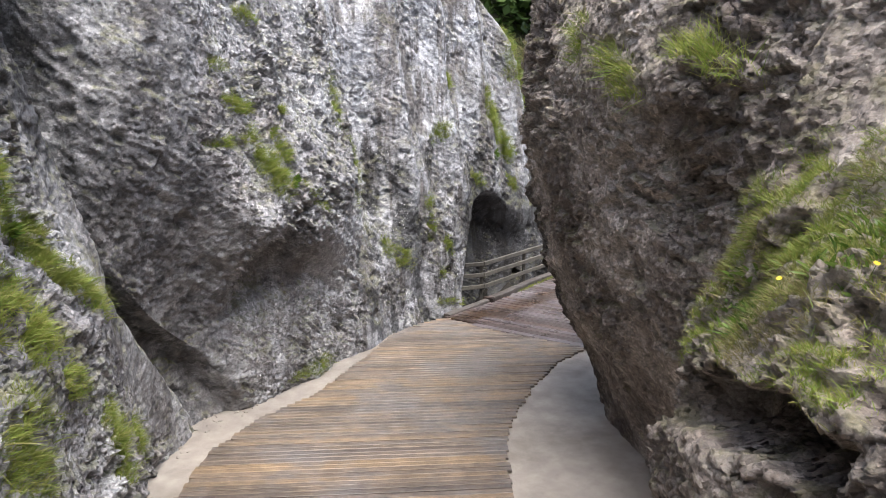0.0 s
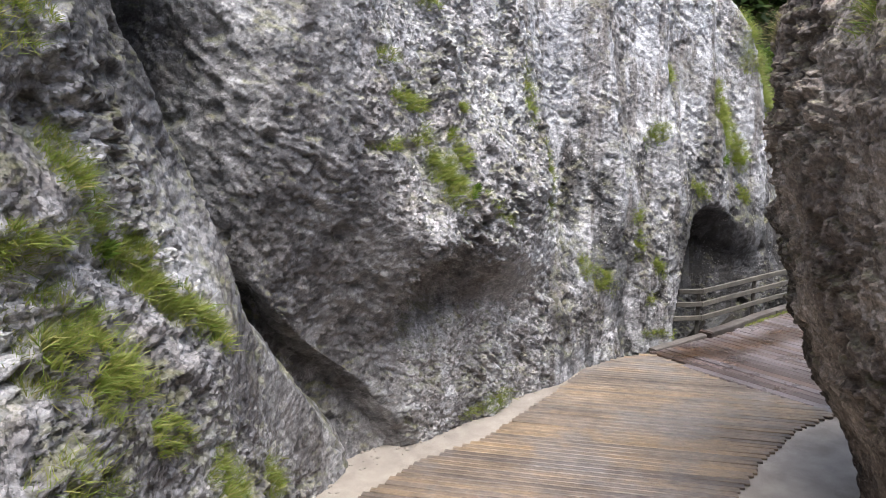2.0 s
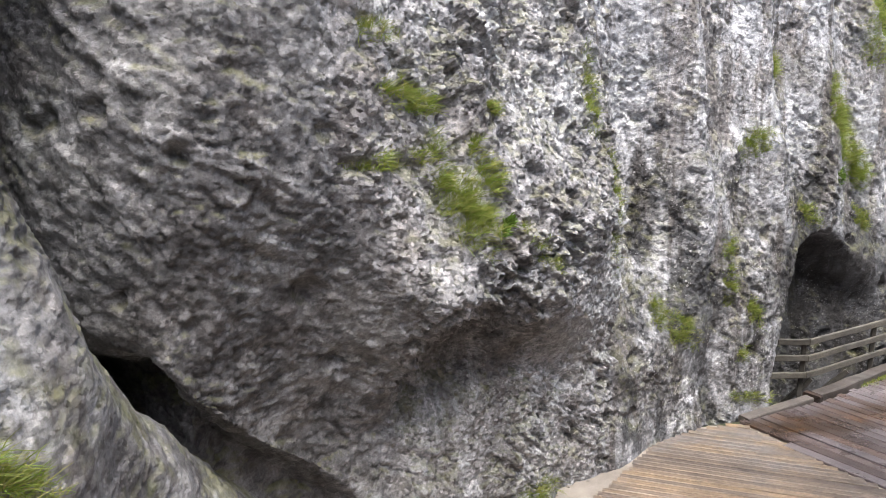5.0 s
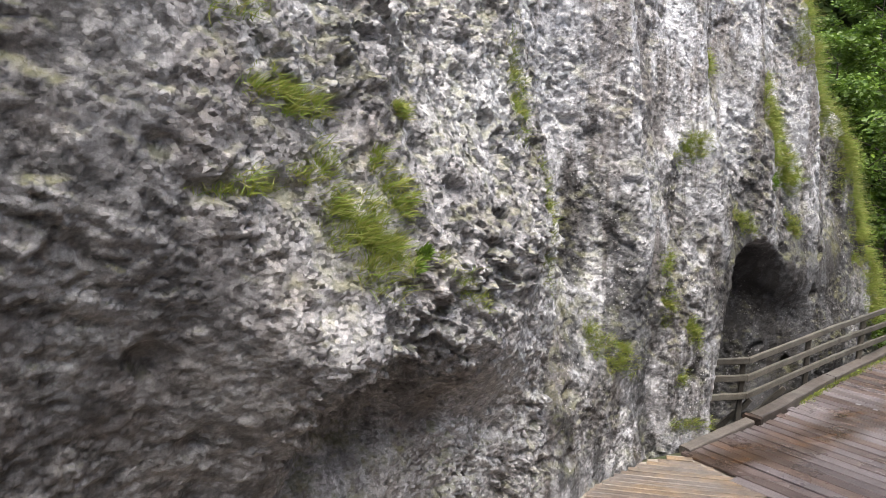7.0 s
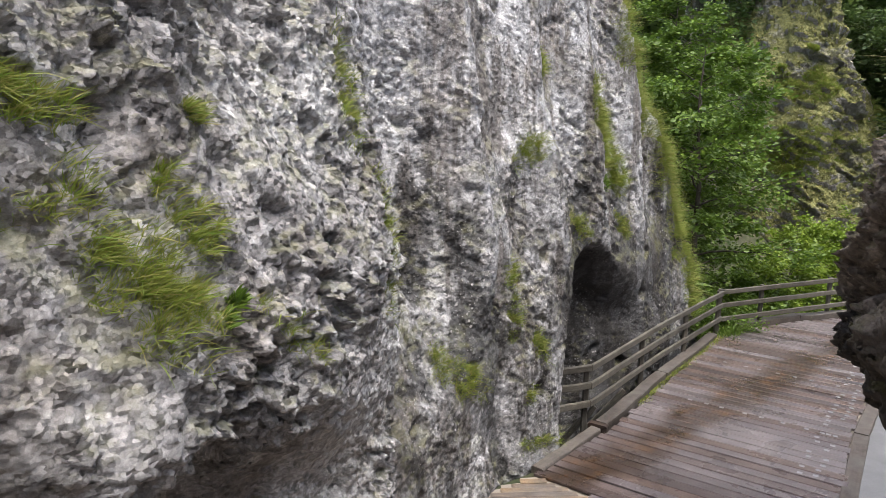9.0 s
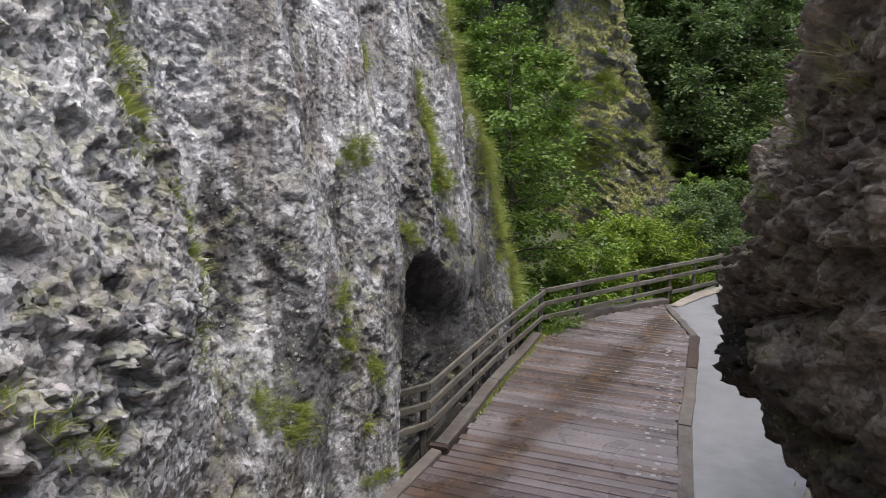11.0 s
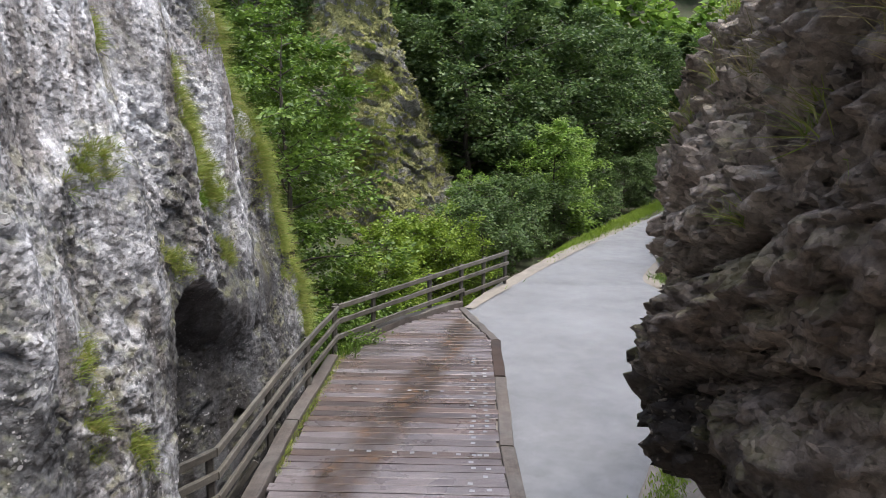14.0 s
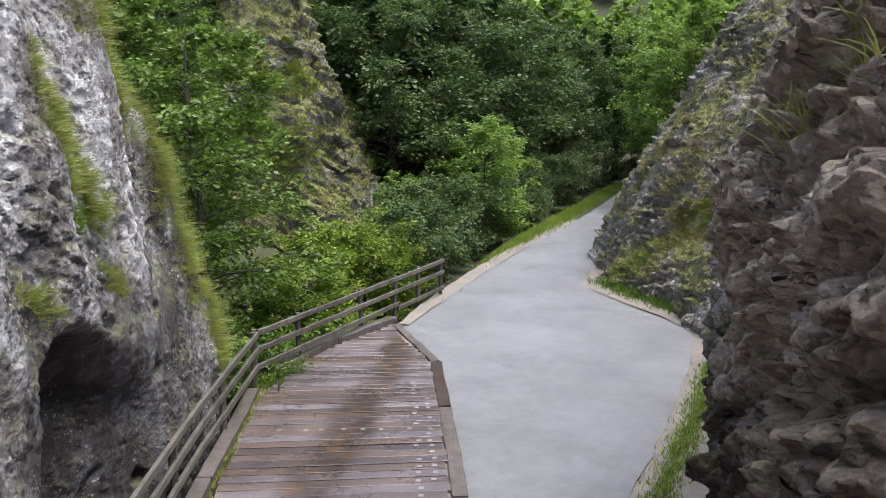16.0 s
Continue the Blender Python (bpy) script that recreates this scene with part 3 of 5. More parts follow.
def pale_shape(x, y, s, z):
    w = 0.55 * x + 0.835 * y
    f = -0.12 * z
    edge = np.interp(z, (-3, 0.5, 2.5, 4.0, 5.3, 6.0, 6.7, 7.5, 9, 14), (25.2, 24.0, 23.25, 22.8, 22.0, 21.1, 20.4, 19.8, 18.5, 15))
    f -= 1.5 * np.maximum(w - edge, 0) * ramp(edge - 0.2, edge + 1.2, w)
    mouth = np.interp(z, (-3, 0.6, 1.0, 2.05, 2.74, 3.0), (15.5, 16.0, 16.25, 16.78, 17.2, 17.8))
    roof = np.interp(w, (16, 17.2, 17.8, 18.4, 19.2, 20.2, 22), (2.55, 2.9, 3.05, 2.95, 2.55, 1.9, 1.2))
    f -= 1.5 * ramp(mouth - 0.05, mouth + 0.45, w) * ramp(21.3, 17.8, w) * ramp(roof + 0.08, roof - 0.5 - 0.5 * ramp(17.8, 19.5, w), z)
    f += 0.16 * hump(w, 16.2, 0.8) * ramp(4.5, 2.0, z) - 0.5 * ramp(14.5, 13.3, w) * ramp(1.2, 3.2, z) - 0.16 * hump(w, 14.6, 0.25) * ramp(7, 4, z)
    f += 0.16 * np.sin(w * 3.1 + 0.25 * z) * ramp(2.0, 4.0, z)
    return f - 0.08 * np.maximum(z - 9, 0) ** 2


def damp_and_shade_tone(p):
    """Tone of the pale wall: brown-black weathered patches running down it, a damp dark foot with the hollow's shade
    painted in, and haze painted in as a paler top.
    """
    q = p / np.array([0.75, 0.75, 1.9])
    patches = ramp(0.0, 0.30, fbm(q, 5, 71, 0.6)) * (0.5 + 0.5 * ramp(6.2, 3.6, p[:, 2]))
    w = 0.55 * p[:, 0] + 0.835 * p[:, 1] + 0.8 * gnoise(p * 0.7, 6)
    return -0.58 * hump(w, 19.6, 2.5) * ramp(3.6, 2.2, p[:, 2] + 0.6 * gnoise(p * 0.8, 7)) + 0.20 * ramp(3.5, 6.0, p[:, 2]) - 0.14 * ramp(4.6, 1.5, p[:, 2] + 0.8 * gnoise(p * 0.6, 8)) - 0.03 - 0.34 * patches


def pale_smooth(p):
    """Worn by water at the damp foot, less so above."""
    w = 0.55 * p[:, 0] + 0.835 * p[:, 1]
    return 0.15 + 0.55 * hump(w, 19.8, 2.2) * ramp(3.4, 2.4, p[:, 2]) + 0.35 * ramp(0.0, 0.4, fbm(p / np.array([0.9, 0.9, 2.5]), 3, 77))


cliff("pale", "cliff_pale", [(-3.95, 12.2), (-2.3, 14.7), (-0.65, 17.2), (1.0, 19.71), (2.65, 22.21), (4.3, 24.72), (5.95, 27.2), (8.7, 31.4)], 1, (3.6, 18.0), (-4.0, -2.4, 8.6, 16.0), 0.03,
      pale_shape, weathered(14, 0.20, 0.06, 0.042, 0.1, size=(0.30, 0.11), even=pale_smooth, bias=damp_and_shade_tone, beds=(0.24, 0.045)), rock_pale, "tall pale grey limestone wall with dark streaks and grass tufts", (-0.835, 0.55))


def nose_shape(x, y, s, z):
    under = np.interp(z, (-1, 0, 1.34, 2.2, 3.0, 3.9, 5.0), (1.75, 1.6, 1.15, 0.72, 0.42, 0.2, 0.0))
    tip = np.interp(z, (-1, 0, 1.3, 2.2, 2.75, 3.2, 3.5, 3.75, 3.95, 4.3, 4.6, 4.8, 5.2), (2.3, 2.2, 2.0, 1.5, 0.85, 0.34, 0.06, -0.04, 0.00, 0.10, 0.12, 0.10, 0.12))
    w = ramp(12.2, 13.3, y)
    f = -(under * (1 - w) + tip * w) * ramp(3.0, 7.0, y) * ramp(26, 20, x + y)
    f -= 0.05 * np.maximum(z - 5.0, 0) + 0.33 * np.maximum(z - 5.0, 0) * ramp(12.2, 13.4, y) + 0.25 * np.maximum(z - 6.3, 0)
    f -= 0.30 * hump(y, 7.2, 0.6) * hump(z, 4.6, 0.6) - 0.22 * hump(y, 6.6, 0.9) * hump(z, 5.6, 0.4)
    f += 0.12 * hump(y, 10.2, 0.7) * hump(z, 4.8, 0.6) - 0.16 * ramp(13.6, 14.1, y) * ramp(4.7, 4.1, z)
    f += (0.10 * hump(y, 13.45, 0.33) - 0.06 * hump(y, 12.3, 0.4)) * ramp(3.0, 3.5, z) * ramp(5.4, 5.0, z)
    return f - 0.1 * np.maximum(z - 9, 0) ** 2


# The shade under the nose's far overhang is painted into the stone tone.
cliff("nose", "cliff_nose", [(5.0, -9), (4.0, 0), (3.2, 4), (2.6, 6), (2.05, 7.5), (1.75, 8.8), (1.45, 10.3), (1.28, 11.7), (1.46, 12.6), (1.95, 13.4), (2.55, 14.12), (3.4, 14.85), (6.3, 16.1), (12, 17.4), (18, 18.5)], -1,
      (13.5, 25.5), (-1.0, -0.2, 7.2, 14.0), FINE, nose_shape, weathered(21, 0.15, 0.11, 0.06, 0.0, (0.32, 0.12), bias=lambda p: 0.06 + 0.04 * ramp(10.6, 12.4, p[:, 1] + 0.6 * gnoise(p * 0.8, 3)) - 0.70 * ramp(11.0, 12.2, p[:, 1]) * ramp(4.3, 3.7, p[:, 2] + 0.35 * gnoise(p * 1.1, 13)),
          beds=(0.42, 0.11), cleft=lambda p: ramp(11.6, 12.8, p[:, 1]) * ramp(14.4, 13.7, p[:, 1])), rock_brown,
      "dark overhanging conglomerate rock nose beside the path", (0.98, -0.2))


def ledge_shape(x, y, s, z):
    top = np.interp(y, (2.0, 3.0, 4.0, 4.5, 5.2, 5.7, 6.1, 6.6), (3.9, 3.78, 3.72, 3.62, 3.38, 3.16, 2.95, 2.7)) + 0.05 * np.sin(y * 7.0)
    f = -np.interp(y, (4.6, 5.6), (0.62, 0.32)) * np.maximum(z - top, 0)
    f -= 0.62 * ramp(top - 0.03, top - 0.12, z) * ramp(top - 0.52, top - 0.40, z) * ramp(3.1, 3.6, y) * ramp(5.65, 5.25, y)
    f += 0.16 * ramp(top - 0.40, top - 0.62, z) * ramp(3.4, 4.3, y) - 0.12 * ramp(2.2, 0.5, z)
    f += 0.13 * hump(z, top + 0.55, 0.22) * np.sin(y * 3.3 + 0.6) + 0.10 * hump(z, top + 1.1, 0.25) * np.sin(y * 4.1)
    return f


cliff("ledge", "rock_ledge", [(2.5, 0.5), (2.05, 2.6), (1.9, 4.0), (1.92, 5.2), (2.1, 5.95), (2.7, 6.5), (4.2, 6.9), (6, 7)], -1, (1.5, 8.5), (-1.0, 0.8, 5.8, 6.2), 0.024,
      ledge_shape, weathered(27, 0.16, 0.11, 0.06, size=(0.26, 0.10), bias=lambda p: 0.02 + 0 * p[:, 0], beds=(0.22, 0.06)), rock_brown, "rock ledge overgrown with grass in front of the overhang", (1, 0))


# Unseen wall, added to cut off low light from behind the start.
cliff("back", "cliff_light_block", [(7.5, -6.5), (6.5, -10), (3.5, -13), (-0.5, -13.5), (-4.0, -11), (-6.0, -6.5)], 1, (1.0, 1.5), (-1.0, -0.5, 0.5, 14.0), 0.25,
      lambda x, y, s, z: -0.12 * z, weathered(45, 0.5, 0.1, 0.03), rock_grey, "plain grey rock wall, unseen, added to block low light into the gorge", (0, -1), 0.3)


def bank_shape(x, y, s, z):
    return -0.42 * z - 0.010 * z * z + 0.35 * hump(s, 9.5, 2.0) * ramp(6, 1, z)


cliff("bank", "cliff_roadside", [(9, 15.5), (13.5, 19.2), (16.9, 22.6), (17.6, 24.7), (18.5, 26.9), (21.5, 29.6), (27, 33.0), (36, 38.2), (48, 45)], -1, (4, 17), (-1.0, -0.2, 11, 14), 0.06,
      bank_shape, weathered(33, 0.35, 0.26, 0.15, 0.0, (0.55, 0.22), beds=(0.5, 0.16)), rock_mossy, "sloping grey roadside rock face with moss and grass", (0.83, -0.56), 0.6)


def spire_shape(x, y, s, z):
    return -0.10 * z - 0.022 * z * z + 0.5 * hump(z, 8.8, 1.2) * hump(x, 15.5, 1.5)


cliff("spire", "cliff_spire", [(10, 50), (10.5, 45), (12.8, 41.2), (15.2, 39.7), (17.3, 39.6), (19.0, 41.0), (20.2, 44), (21, 50)], 1, (5, 17), (-4.0, -1, 13, 17), 0.08,
      spire_shape, weathered(39, 0.5, 0.4, 0.16, 0.0, (1.0, 0.35), beds=(0.8, 0.25)), rock_spire, "mossy rock spire standing among trees", (0, 1), 0.6)


# ---- ground ----
def away(px, py, line):
    """Signed distance from a plan line, positive to its left."""
    best, sign = np.full(px.shape, 1e9), np.zeros(px.shape)
    for (ax, ay), (bx, by) in zip(line[:-1], line[1:]):
        dx, dy = bx - ax, by - ay
        t = np.clip(((px - ax) * dx + (py - ay) * dy) / (dx * dx + dy * dy), 0, 1)
        d = np.hypot(px - ax - t * dx, py - ay - t * dy)
        near = d < best
        sign = np.where(near, np.sign(dx * (py - ay) - dy * (px - ax)), sign)
        best = np.minimum(best, d)
    return best * sign


BRINK = [(-0.9, 17.6), (0.75, 19.05), (1.35, 19.6), (3.3, 22.15), (5.55, 25.45), (8.8, 26.75), (13.6, 28.8), (19.4, 32.8), (28, 37.8), (46, 48), (110, 85)]
RIGHT_FOOT = [(3.5, -30), (3.5, 14), (8, 16), (17, 21), (19, 26.5), (28, 32.5), (48, 44.5), (112, 78)]


def ground_height(px, py):
    d = away(px, py, BRINK)
    steep = np.interp(px + py, (28, 42, 50), (1.0, 1.0, 0.35))
    h = -3.0 * ramp(-0.4, 1.3, d) * steep * ramp(17.0, 18.6, py)
    h += 0.62 * np.maximum(d - 9.0, 0) * ramp(17, 26, py)
    e = -away(px, py, RIGHT_FOOT)
    h += 0.75 * np.maximum(e - 2.0, 0) * ramp(-2, 10, py)
    r = np.hypot(px - 5, py - 18)
    h += 0.35 * np.maximum(r - 85, 0)
    h = np.minimum(h, 70 + 8 * gnoise(np.column_stack([px, py, px * 0]) / 60, 3))
    left = np.maximum(-4.6 - px, 0) * ramp(19, 14, py)
    return h + 0.8 * np.minimum(left, 20) + 0.03 * gnoise(np.column_stack([px, py, px * 0]) / 1.3, 9)


def sinh_line(middle, reach, n, tight):
    u = np.linspace(-1, 1, n)
    return middle + reach * np.sinh(tight * u) / np.sinh(tight)


gx, gy = sinh_line(5, 900, 260, 7.0), sinh_line(18, 900, 260, 7.0)
GX, GY = np.meshgrid(gx, gy)
gz = ground_height(GX.ravel(), GY.ravel())
me = mesh_of("ground", np.column_stack([GX.ravel(), GY.ravel(), gz - 0.045]), grid_faces(*GX.shape), sand, True)
ground = tagged(new("ground", me), "pale trodden sand and earth under the rock walls", "ground", "", "structure")
# woodland soil takes over outside the trodden gorge floor
me.materials.append(forest_floor)
centre = np.array([(GX[:-1, :-1] + GX[1:, 1:]).ravel() / 2, (GY[:-1, :-1] + GY[1:, 1:]).ravel() / 2])
wild = (away(centre[0], centre[1], BRINK) > -0.35) & (centre[1] > 17.5) | (np.hypot(centre[0] - 5, centre[1] - 18) > 30)
wild |= (-away(centre[0], centre[1], RIGHT_FOOT) > 1.0) | (centre[0] < -6.8)
me.materials.append(gravel_mat)
roadside = ~wild & (centre[0] + centre[1] > 22.5) & (centre[0] > 3.4)
me.polygons.foreach_set("material_index", np.where(wild, 1, np.where(roadside, 2, 0)).astype(np.int32))

# ---- road ----
ROAD_LEFT = [(2.9, 15.6), (5.92, 19.42), (7.68, 21.97), (8.95, 23.8), (9.75, 25.9), (10.0, 26.7), (13.6, 28.75), (16.4, 30.3), (19.45, 31.9), (26.2, 35.1), (33.8, 39.0), (42.3, 43.6), (52, 48), (64, 51)]
ROAD_RIGHT = [(3.6, 15.2), (7.0, 17.6), (9.1, 18.55), (11.0, 19.4), (13.6, 20.6), (15.6, 21.8), (16.2, 23.4), (16.85, 25.8), (18.3, 27.4), (25, 31.3), (33, 36.3), (43, 41.8), (53, 45.4), (65, 48)]


def strip(name, left, right, z, mat, label, across=14, n=260, edge=0.05, seed=0, category="road", drop=0.03):
    a, la = spline(left, 0.05)
    b, lb = spline(right, 0.05)
    u = np.linspace(0, 1, n)
    pa = np.column_stack([np.interp(u * la[-1], la, a[:, i]) for i in (0, 1)])
    pb = np.column_stack([np.interp(u * lb[-1], lb, b[:, i]) for i in (0, 1)])
    w = np.linspace(0, 1, across)
    g = pa[:, None] * (1 - w)[None, :, None] + pb[:, None] * w[None, :, None]
    flat = g.reshape(-1, 2)
    wob = np.column_stack([gnoise(np.column_stack([flat * 1.5, flat[:, :1] * 0 + k]), seed + k) for k in (1, 2)]).reshape(g.shape) * edge
    rim = np.zeros(across)
    rim[[0, -1]] = 1
    g = g + wob * rim[None, :, None]
    zz = z + 0.02 * gnoise(np.column_stack([flat / 2.5, flat[:, :1] * 0]), seed).reshape(g.shape[:2]) - rim[None, :] * drop
    v = np.concatenate([g, zz[..., None]], 2).reshape(-1, 3)
    return tagged(new(name, mesh_of(name, v, grid_faces(n, across, True), mat, True)), label, category, "", "structure")


strip("road", ROAD_LEFT, ROAD_RIGHT, 0.0, asphalt, "pale grey damp asphalt road winding into the forest", 24, 420, 0.06, 4)
strip("gravel_verge", [(10.0, 26.75), (11.5, 27.75), (13.3, 28.9), (15.4, 30.1), (19, 32.05), (21, 33.0)], [(10.15, 26.5), (11.9, 27.5), (13.7, 28.55), (15.6, 29.6), (19.3, 31.6), (21.3, 32.6)], 0.020, gravel_mat,
      "strip of pale gravel along the road edge", 5, 90, 0.08, 6, "verge", 0.0)
strip("gravel_verge", [(15.2, 21.4), (15.8, 22.2), (16.3, 23.6), (16.8, 25.4), (17.3, 26.4)], [(16.4, 21.6), (17.0, 22.6), (17.3, 24.0), (17.7, 25.3), (18.0, 26.6)], 0.004, gravel_mat,
      "strip of pale gravel at the foot of the rock", 5, 60, 0.08, 7, "verge", 0.014)


# ---- decks ----
def inside(px, py, poly):
    c = False
    for (ax, ay), (bx, by) in zip(poly, poly[1:] + poly[:1]):
        if (ay > py) != (by > py) and px < (bx - ax) * (py - ay) / (by - ay) + ax:
            c = not c
    return c


def planks(owner, outline, turn, pitch, gap, thick, mat, top, seed, spread=0.004):
    """Boards laid side by side at an angle, each cut where it meets the outline."""
    rng = random.Random(seed)
    ca, sa = math.cos(radians(turn)), math.sin(radians(turn))
    local = [(x * ca + y * sa, -x * sa + y * ca) for x, y in outline]
    lo, hi = min(v for _, v in local), max(v for _, v in local)
    v = lo + pitch / 2
    while v < hi:
        cut = sorted(a[0] + (v - a[1]) * (b[0] - a[0]) / (b[1] - a[1]) for a, b in zip(local, local[1:] + local[:1]) if (a[1] > v) != (b[1] > v))
        if len(cut) >= 2 and cut[-1] - cut[0] > 0.15:
            u0, u1 = cut[0] + rng.uniform(-0.04, 0.03), cut[-1] + rng.uniform(-0.03, 0.05)
            me = beam(u1 - u0, pitch - gap * rng.uniform(0.5, 1.6), thick, 0.008, 0.0016, rng.randrange(9999), 5, mat, "plank")
            z = top + rng.uniform(-spread, spread)
            part("plank", me, owner, "", pose(u0 * ca - v * sa, u0 * sa + v * ca, z, 0, rng.uniform(-0.1, 0.1), turn + rng.uniform(-0.15, 0.15)))
        v += pitch


BOARDWALK = [(-2.6, -7), (-2.9, 0), (-3.3, 5), (-3.75, 9.0), (-3.72, 10.4), (-3.2, 11.7), (-2.45, 12.7), (-2.05, 13.9), (-1.62, 15.1), (-1.25, 16.4), (-0.75, 17.1), (0.0, 17.85),
             (1.45, 16.6), (3.3, 15.45), (2.46, 14.5), (1.73, 13.06), (1.2, 11.5), (1.0, 10.5), (0.98, 9.0), (1.1, 5), (1.2, 0), (1.2, -7)]
BRIDGE = [(0.0, 17.88), (1.2, 19.15), (1.50, 19.42), (3.25, 21.88), (5.35, 24.85), (5.70, 25.25), (7.3, 26.1), (10.0, 26.85), (9.5, 26.1), (8.9, 24.0), (7.45, 21.95), (5.65, 19.5), (3.32, 15.48), (1.47, 16.63)]

boardwalk = thing("boardwalk", "weathered tan wooden boardwalk of narrow planks", "boardwalk", "", "structure")
bridge = thing("bridge_deck", "damp purplish brown plank bridge deck with bolts", "bridge", "", "structure")


def timber(owner, name, a, b, w, h, mat, seed, label="", wave=0.006, bevel=0.015):
    return part(name, beam(math.dist(a, b), w, h, bevel, wave, seed, 8, mat, name), owner, label, along(a, b))


# kerb timbers and edge boards of the bridge
timber(bridge, "kerb_beam", (1.36, 19.50, 0.11), (3.10, 22.02, 0.11), 0.23, 0.26, beam_wood, 3, "grey squared kerb timber")
timber(bridge, "kerb_beam", (3.12, 22.05, 0.10), (5.12, 24.75, 0.10), 0.23, 0.26, beam_wood, 4, "grey squared kerb timber")
timber(bridge, "kerb_beam", (0.10, 17.98, 0.05), (1.25, 19.36, 0.07), 0.20, 0.20, beam_wood, 5, "grey squared kerb timber")
timber(bridge, "kerb_beam", (5.75, 25.35, 0.16), (7.9, 26.4, 0.16), 0.24, 0.24, beam_wood, 6, "dark kerb timber along the railing")
timber(bridge, "kerb_beam", (7.95, 26.42, 0.15), (10.05, 27.0, 0.15), 0.24, 0.24, beam_wood, 7, "dark kerb timber along the railing")
timber(bridge, "edge_beam", (3.45, 15.75, 0.022), (5.78, 19.42, 0.016), 0.24, 0.2, beam_wood, 8, "flat grey edge timber")
timber(bridge, "edge_beam", (5.80, 19.45, 0.022), (7.6, 21.95, 0.016), 0.24, 0.2, beam_wood, 9, "flat grey edge timber")
timber(bridge, "edge_beam", (7.62, 21.98, 0.025), (9.0, 23.95, 0.022), 0.24, 0.2, rust, 10, "rust-stained edge timber")
timber(bridge, "edge_beam", (9.02, 23.95, 0.03), (9.9, 26.65, 0.03), 0.20, 0.2, beam_wood, 11, "weathered edge timber", 0.012)
part("iron_cap", beam(0.10, 0.33, 0.28, 0.02, 0.008, 5, 4, rust, "iron_cap"), bridge, "rusty iron cap", along((1.28, 19.38, 0.125), (1.36, 19.50, 0.125)))
# bearers under the deck and the concrete abutment below
for i, (a, b) in enumerate((((1.6, 18.9, -0.10), (6.2, 25.4, -0.10)), ((3.4, 18.0, -0.10), (7.6, 24.3, -0.10)))):
    timber(bridge, "bearer", a, b, 0.3, 0.4, beam_wood, 20 + i)
abut = thing("abutment", "stained grey concrete abutment under the bridge end", "abutment")
part("block", beam(1.7, 0.7, 2.6, 0.03, 0.01, 31, 6, concrete, "block"), abut, "", along((0.35, 19.0, -0.28), (1.7, 18.1, -0.28)))
part("ledge", beam(1.2, 0.35, 0.18, 0.02, 0.006, 32, 5, concrete, "ledge"), abut, "", along((0.25, 19.55, -0.55), (1.3, 19.0, -0.55)))


# ---- railings ----
def rail(owner, a, b, seed, w=0.06, h=0.12):
    timber(owner, "rail", a, b, w, h, rail_wood, seed, "", 0.0022, 0.014)


def post(owner, x, y, z0, z1, seed):
    m = pose(x, y, z0, 0, -90, 0)
    part("post", beam(z1 - z0, 0.095, 0.095, 0.014, 0.004, seed, 6, rail_wood, "post"), owner, "", m @ pose(0, 0, 0.055))


railing = thing("railing", "grey weathered timber railing with three rails above the ravine", "railing", "bridge railings")
CORNER = (5.42, 25.12)
for z, (x0, y0) in ((1.12, (0.62, 19.38)), (0.80, (0.58, 19.36)), (0.46, (0.5, 19.3))):
    rail(railing, (x0, y0, z), (1.17, 19.62, z + 0.0), int(z * 100))
    rail(railing, (1.17, 19.60, z), (3.25, 22.42, z - 0.02), int(z * 100) + 1)
    rail(railing, (3.23, 22.40, z - 0.02), (CORNER[0], CORNER[1], z - 0.03), int(z * 100) + 2)
for i, t in enumerate((0.0, 0.34, 0.68, 1.0)):
    x, y = 1.17 + t * (CORNER[0] - 1.17), 19.62 + t * (CORNER[1] - 19.62)
    post(railing, x - 0.07, y + 0.05, -1.0, 1.06, 50 + i)
timber(railing, "brace", (0.45, 19.9, -0.75), (1.25, 19.7, 0.35), 0.06, 0.1, rail_wood, 61)
timber(railing, "brace", (1.05, 20.6, -0.8), (1.95, 20.6, 0.30), 0.06, 0.1, rail_wood, 62)
far_railing = thing("railing", "grey weathered timber railing with three rails beside the road", "railing", "bridge railings")
ENDS = [(5.44 + 7.41 * u, 25.16 + 3.20 * u) for u in (0.0, 0.17, 0.47, 0.67, 0.83, 1.0)]
for i, (p, q) in enumerate(zip(ENDS[:-1], ENDS[1:])):
    for z in (1.10, 0.76, 0.40):
        rail(far_railing, (p[0], p[1], z - (0.12 if z < 0.5 and i > 2 else 0)), (q[0], q[1], z - (0.12 if z < 0.5 and i > 2 else 0)), 70 + i * 3 + int(z * 3))
for i, (x, y) in enumerate(ENDS):
    post(far_railing, x - 0.04, y + 0.08, -0.9, 1.10, 90 + i)


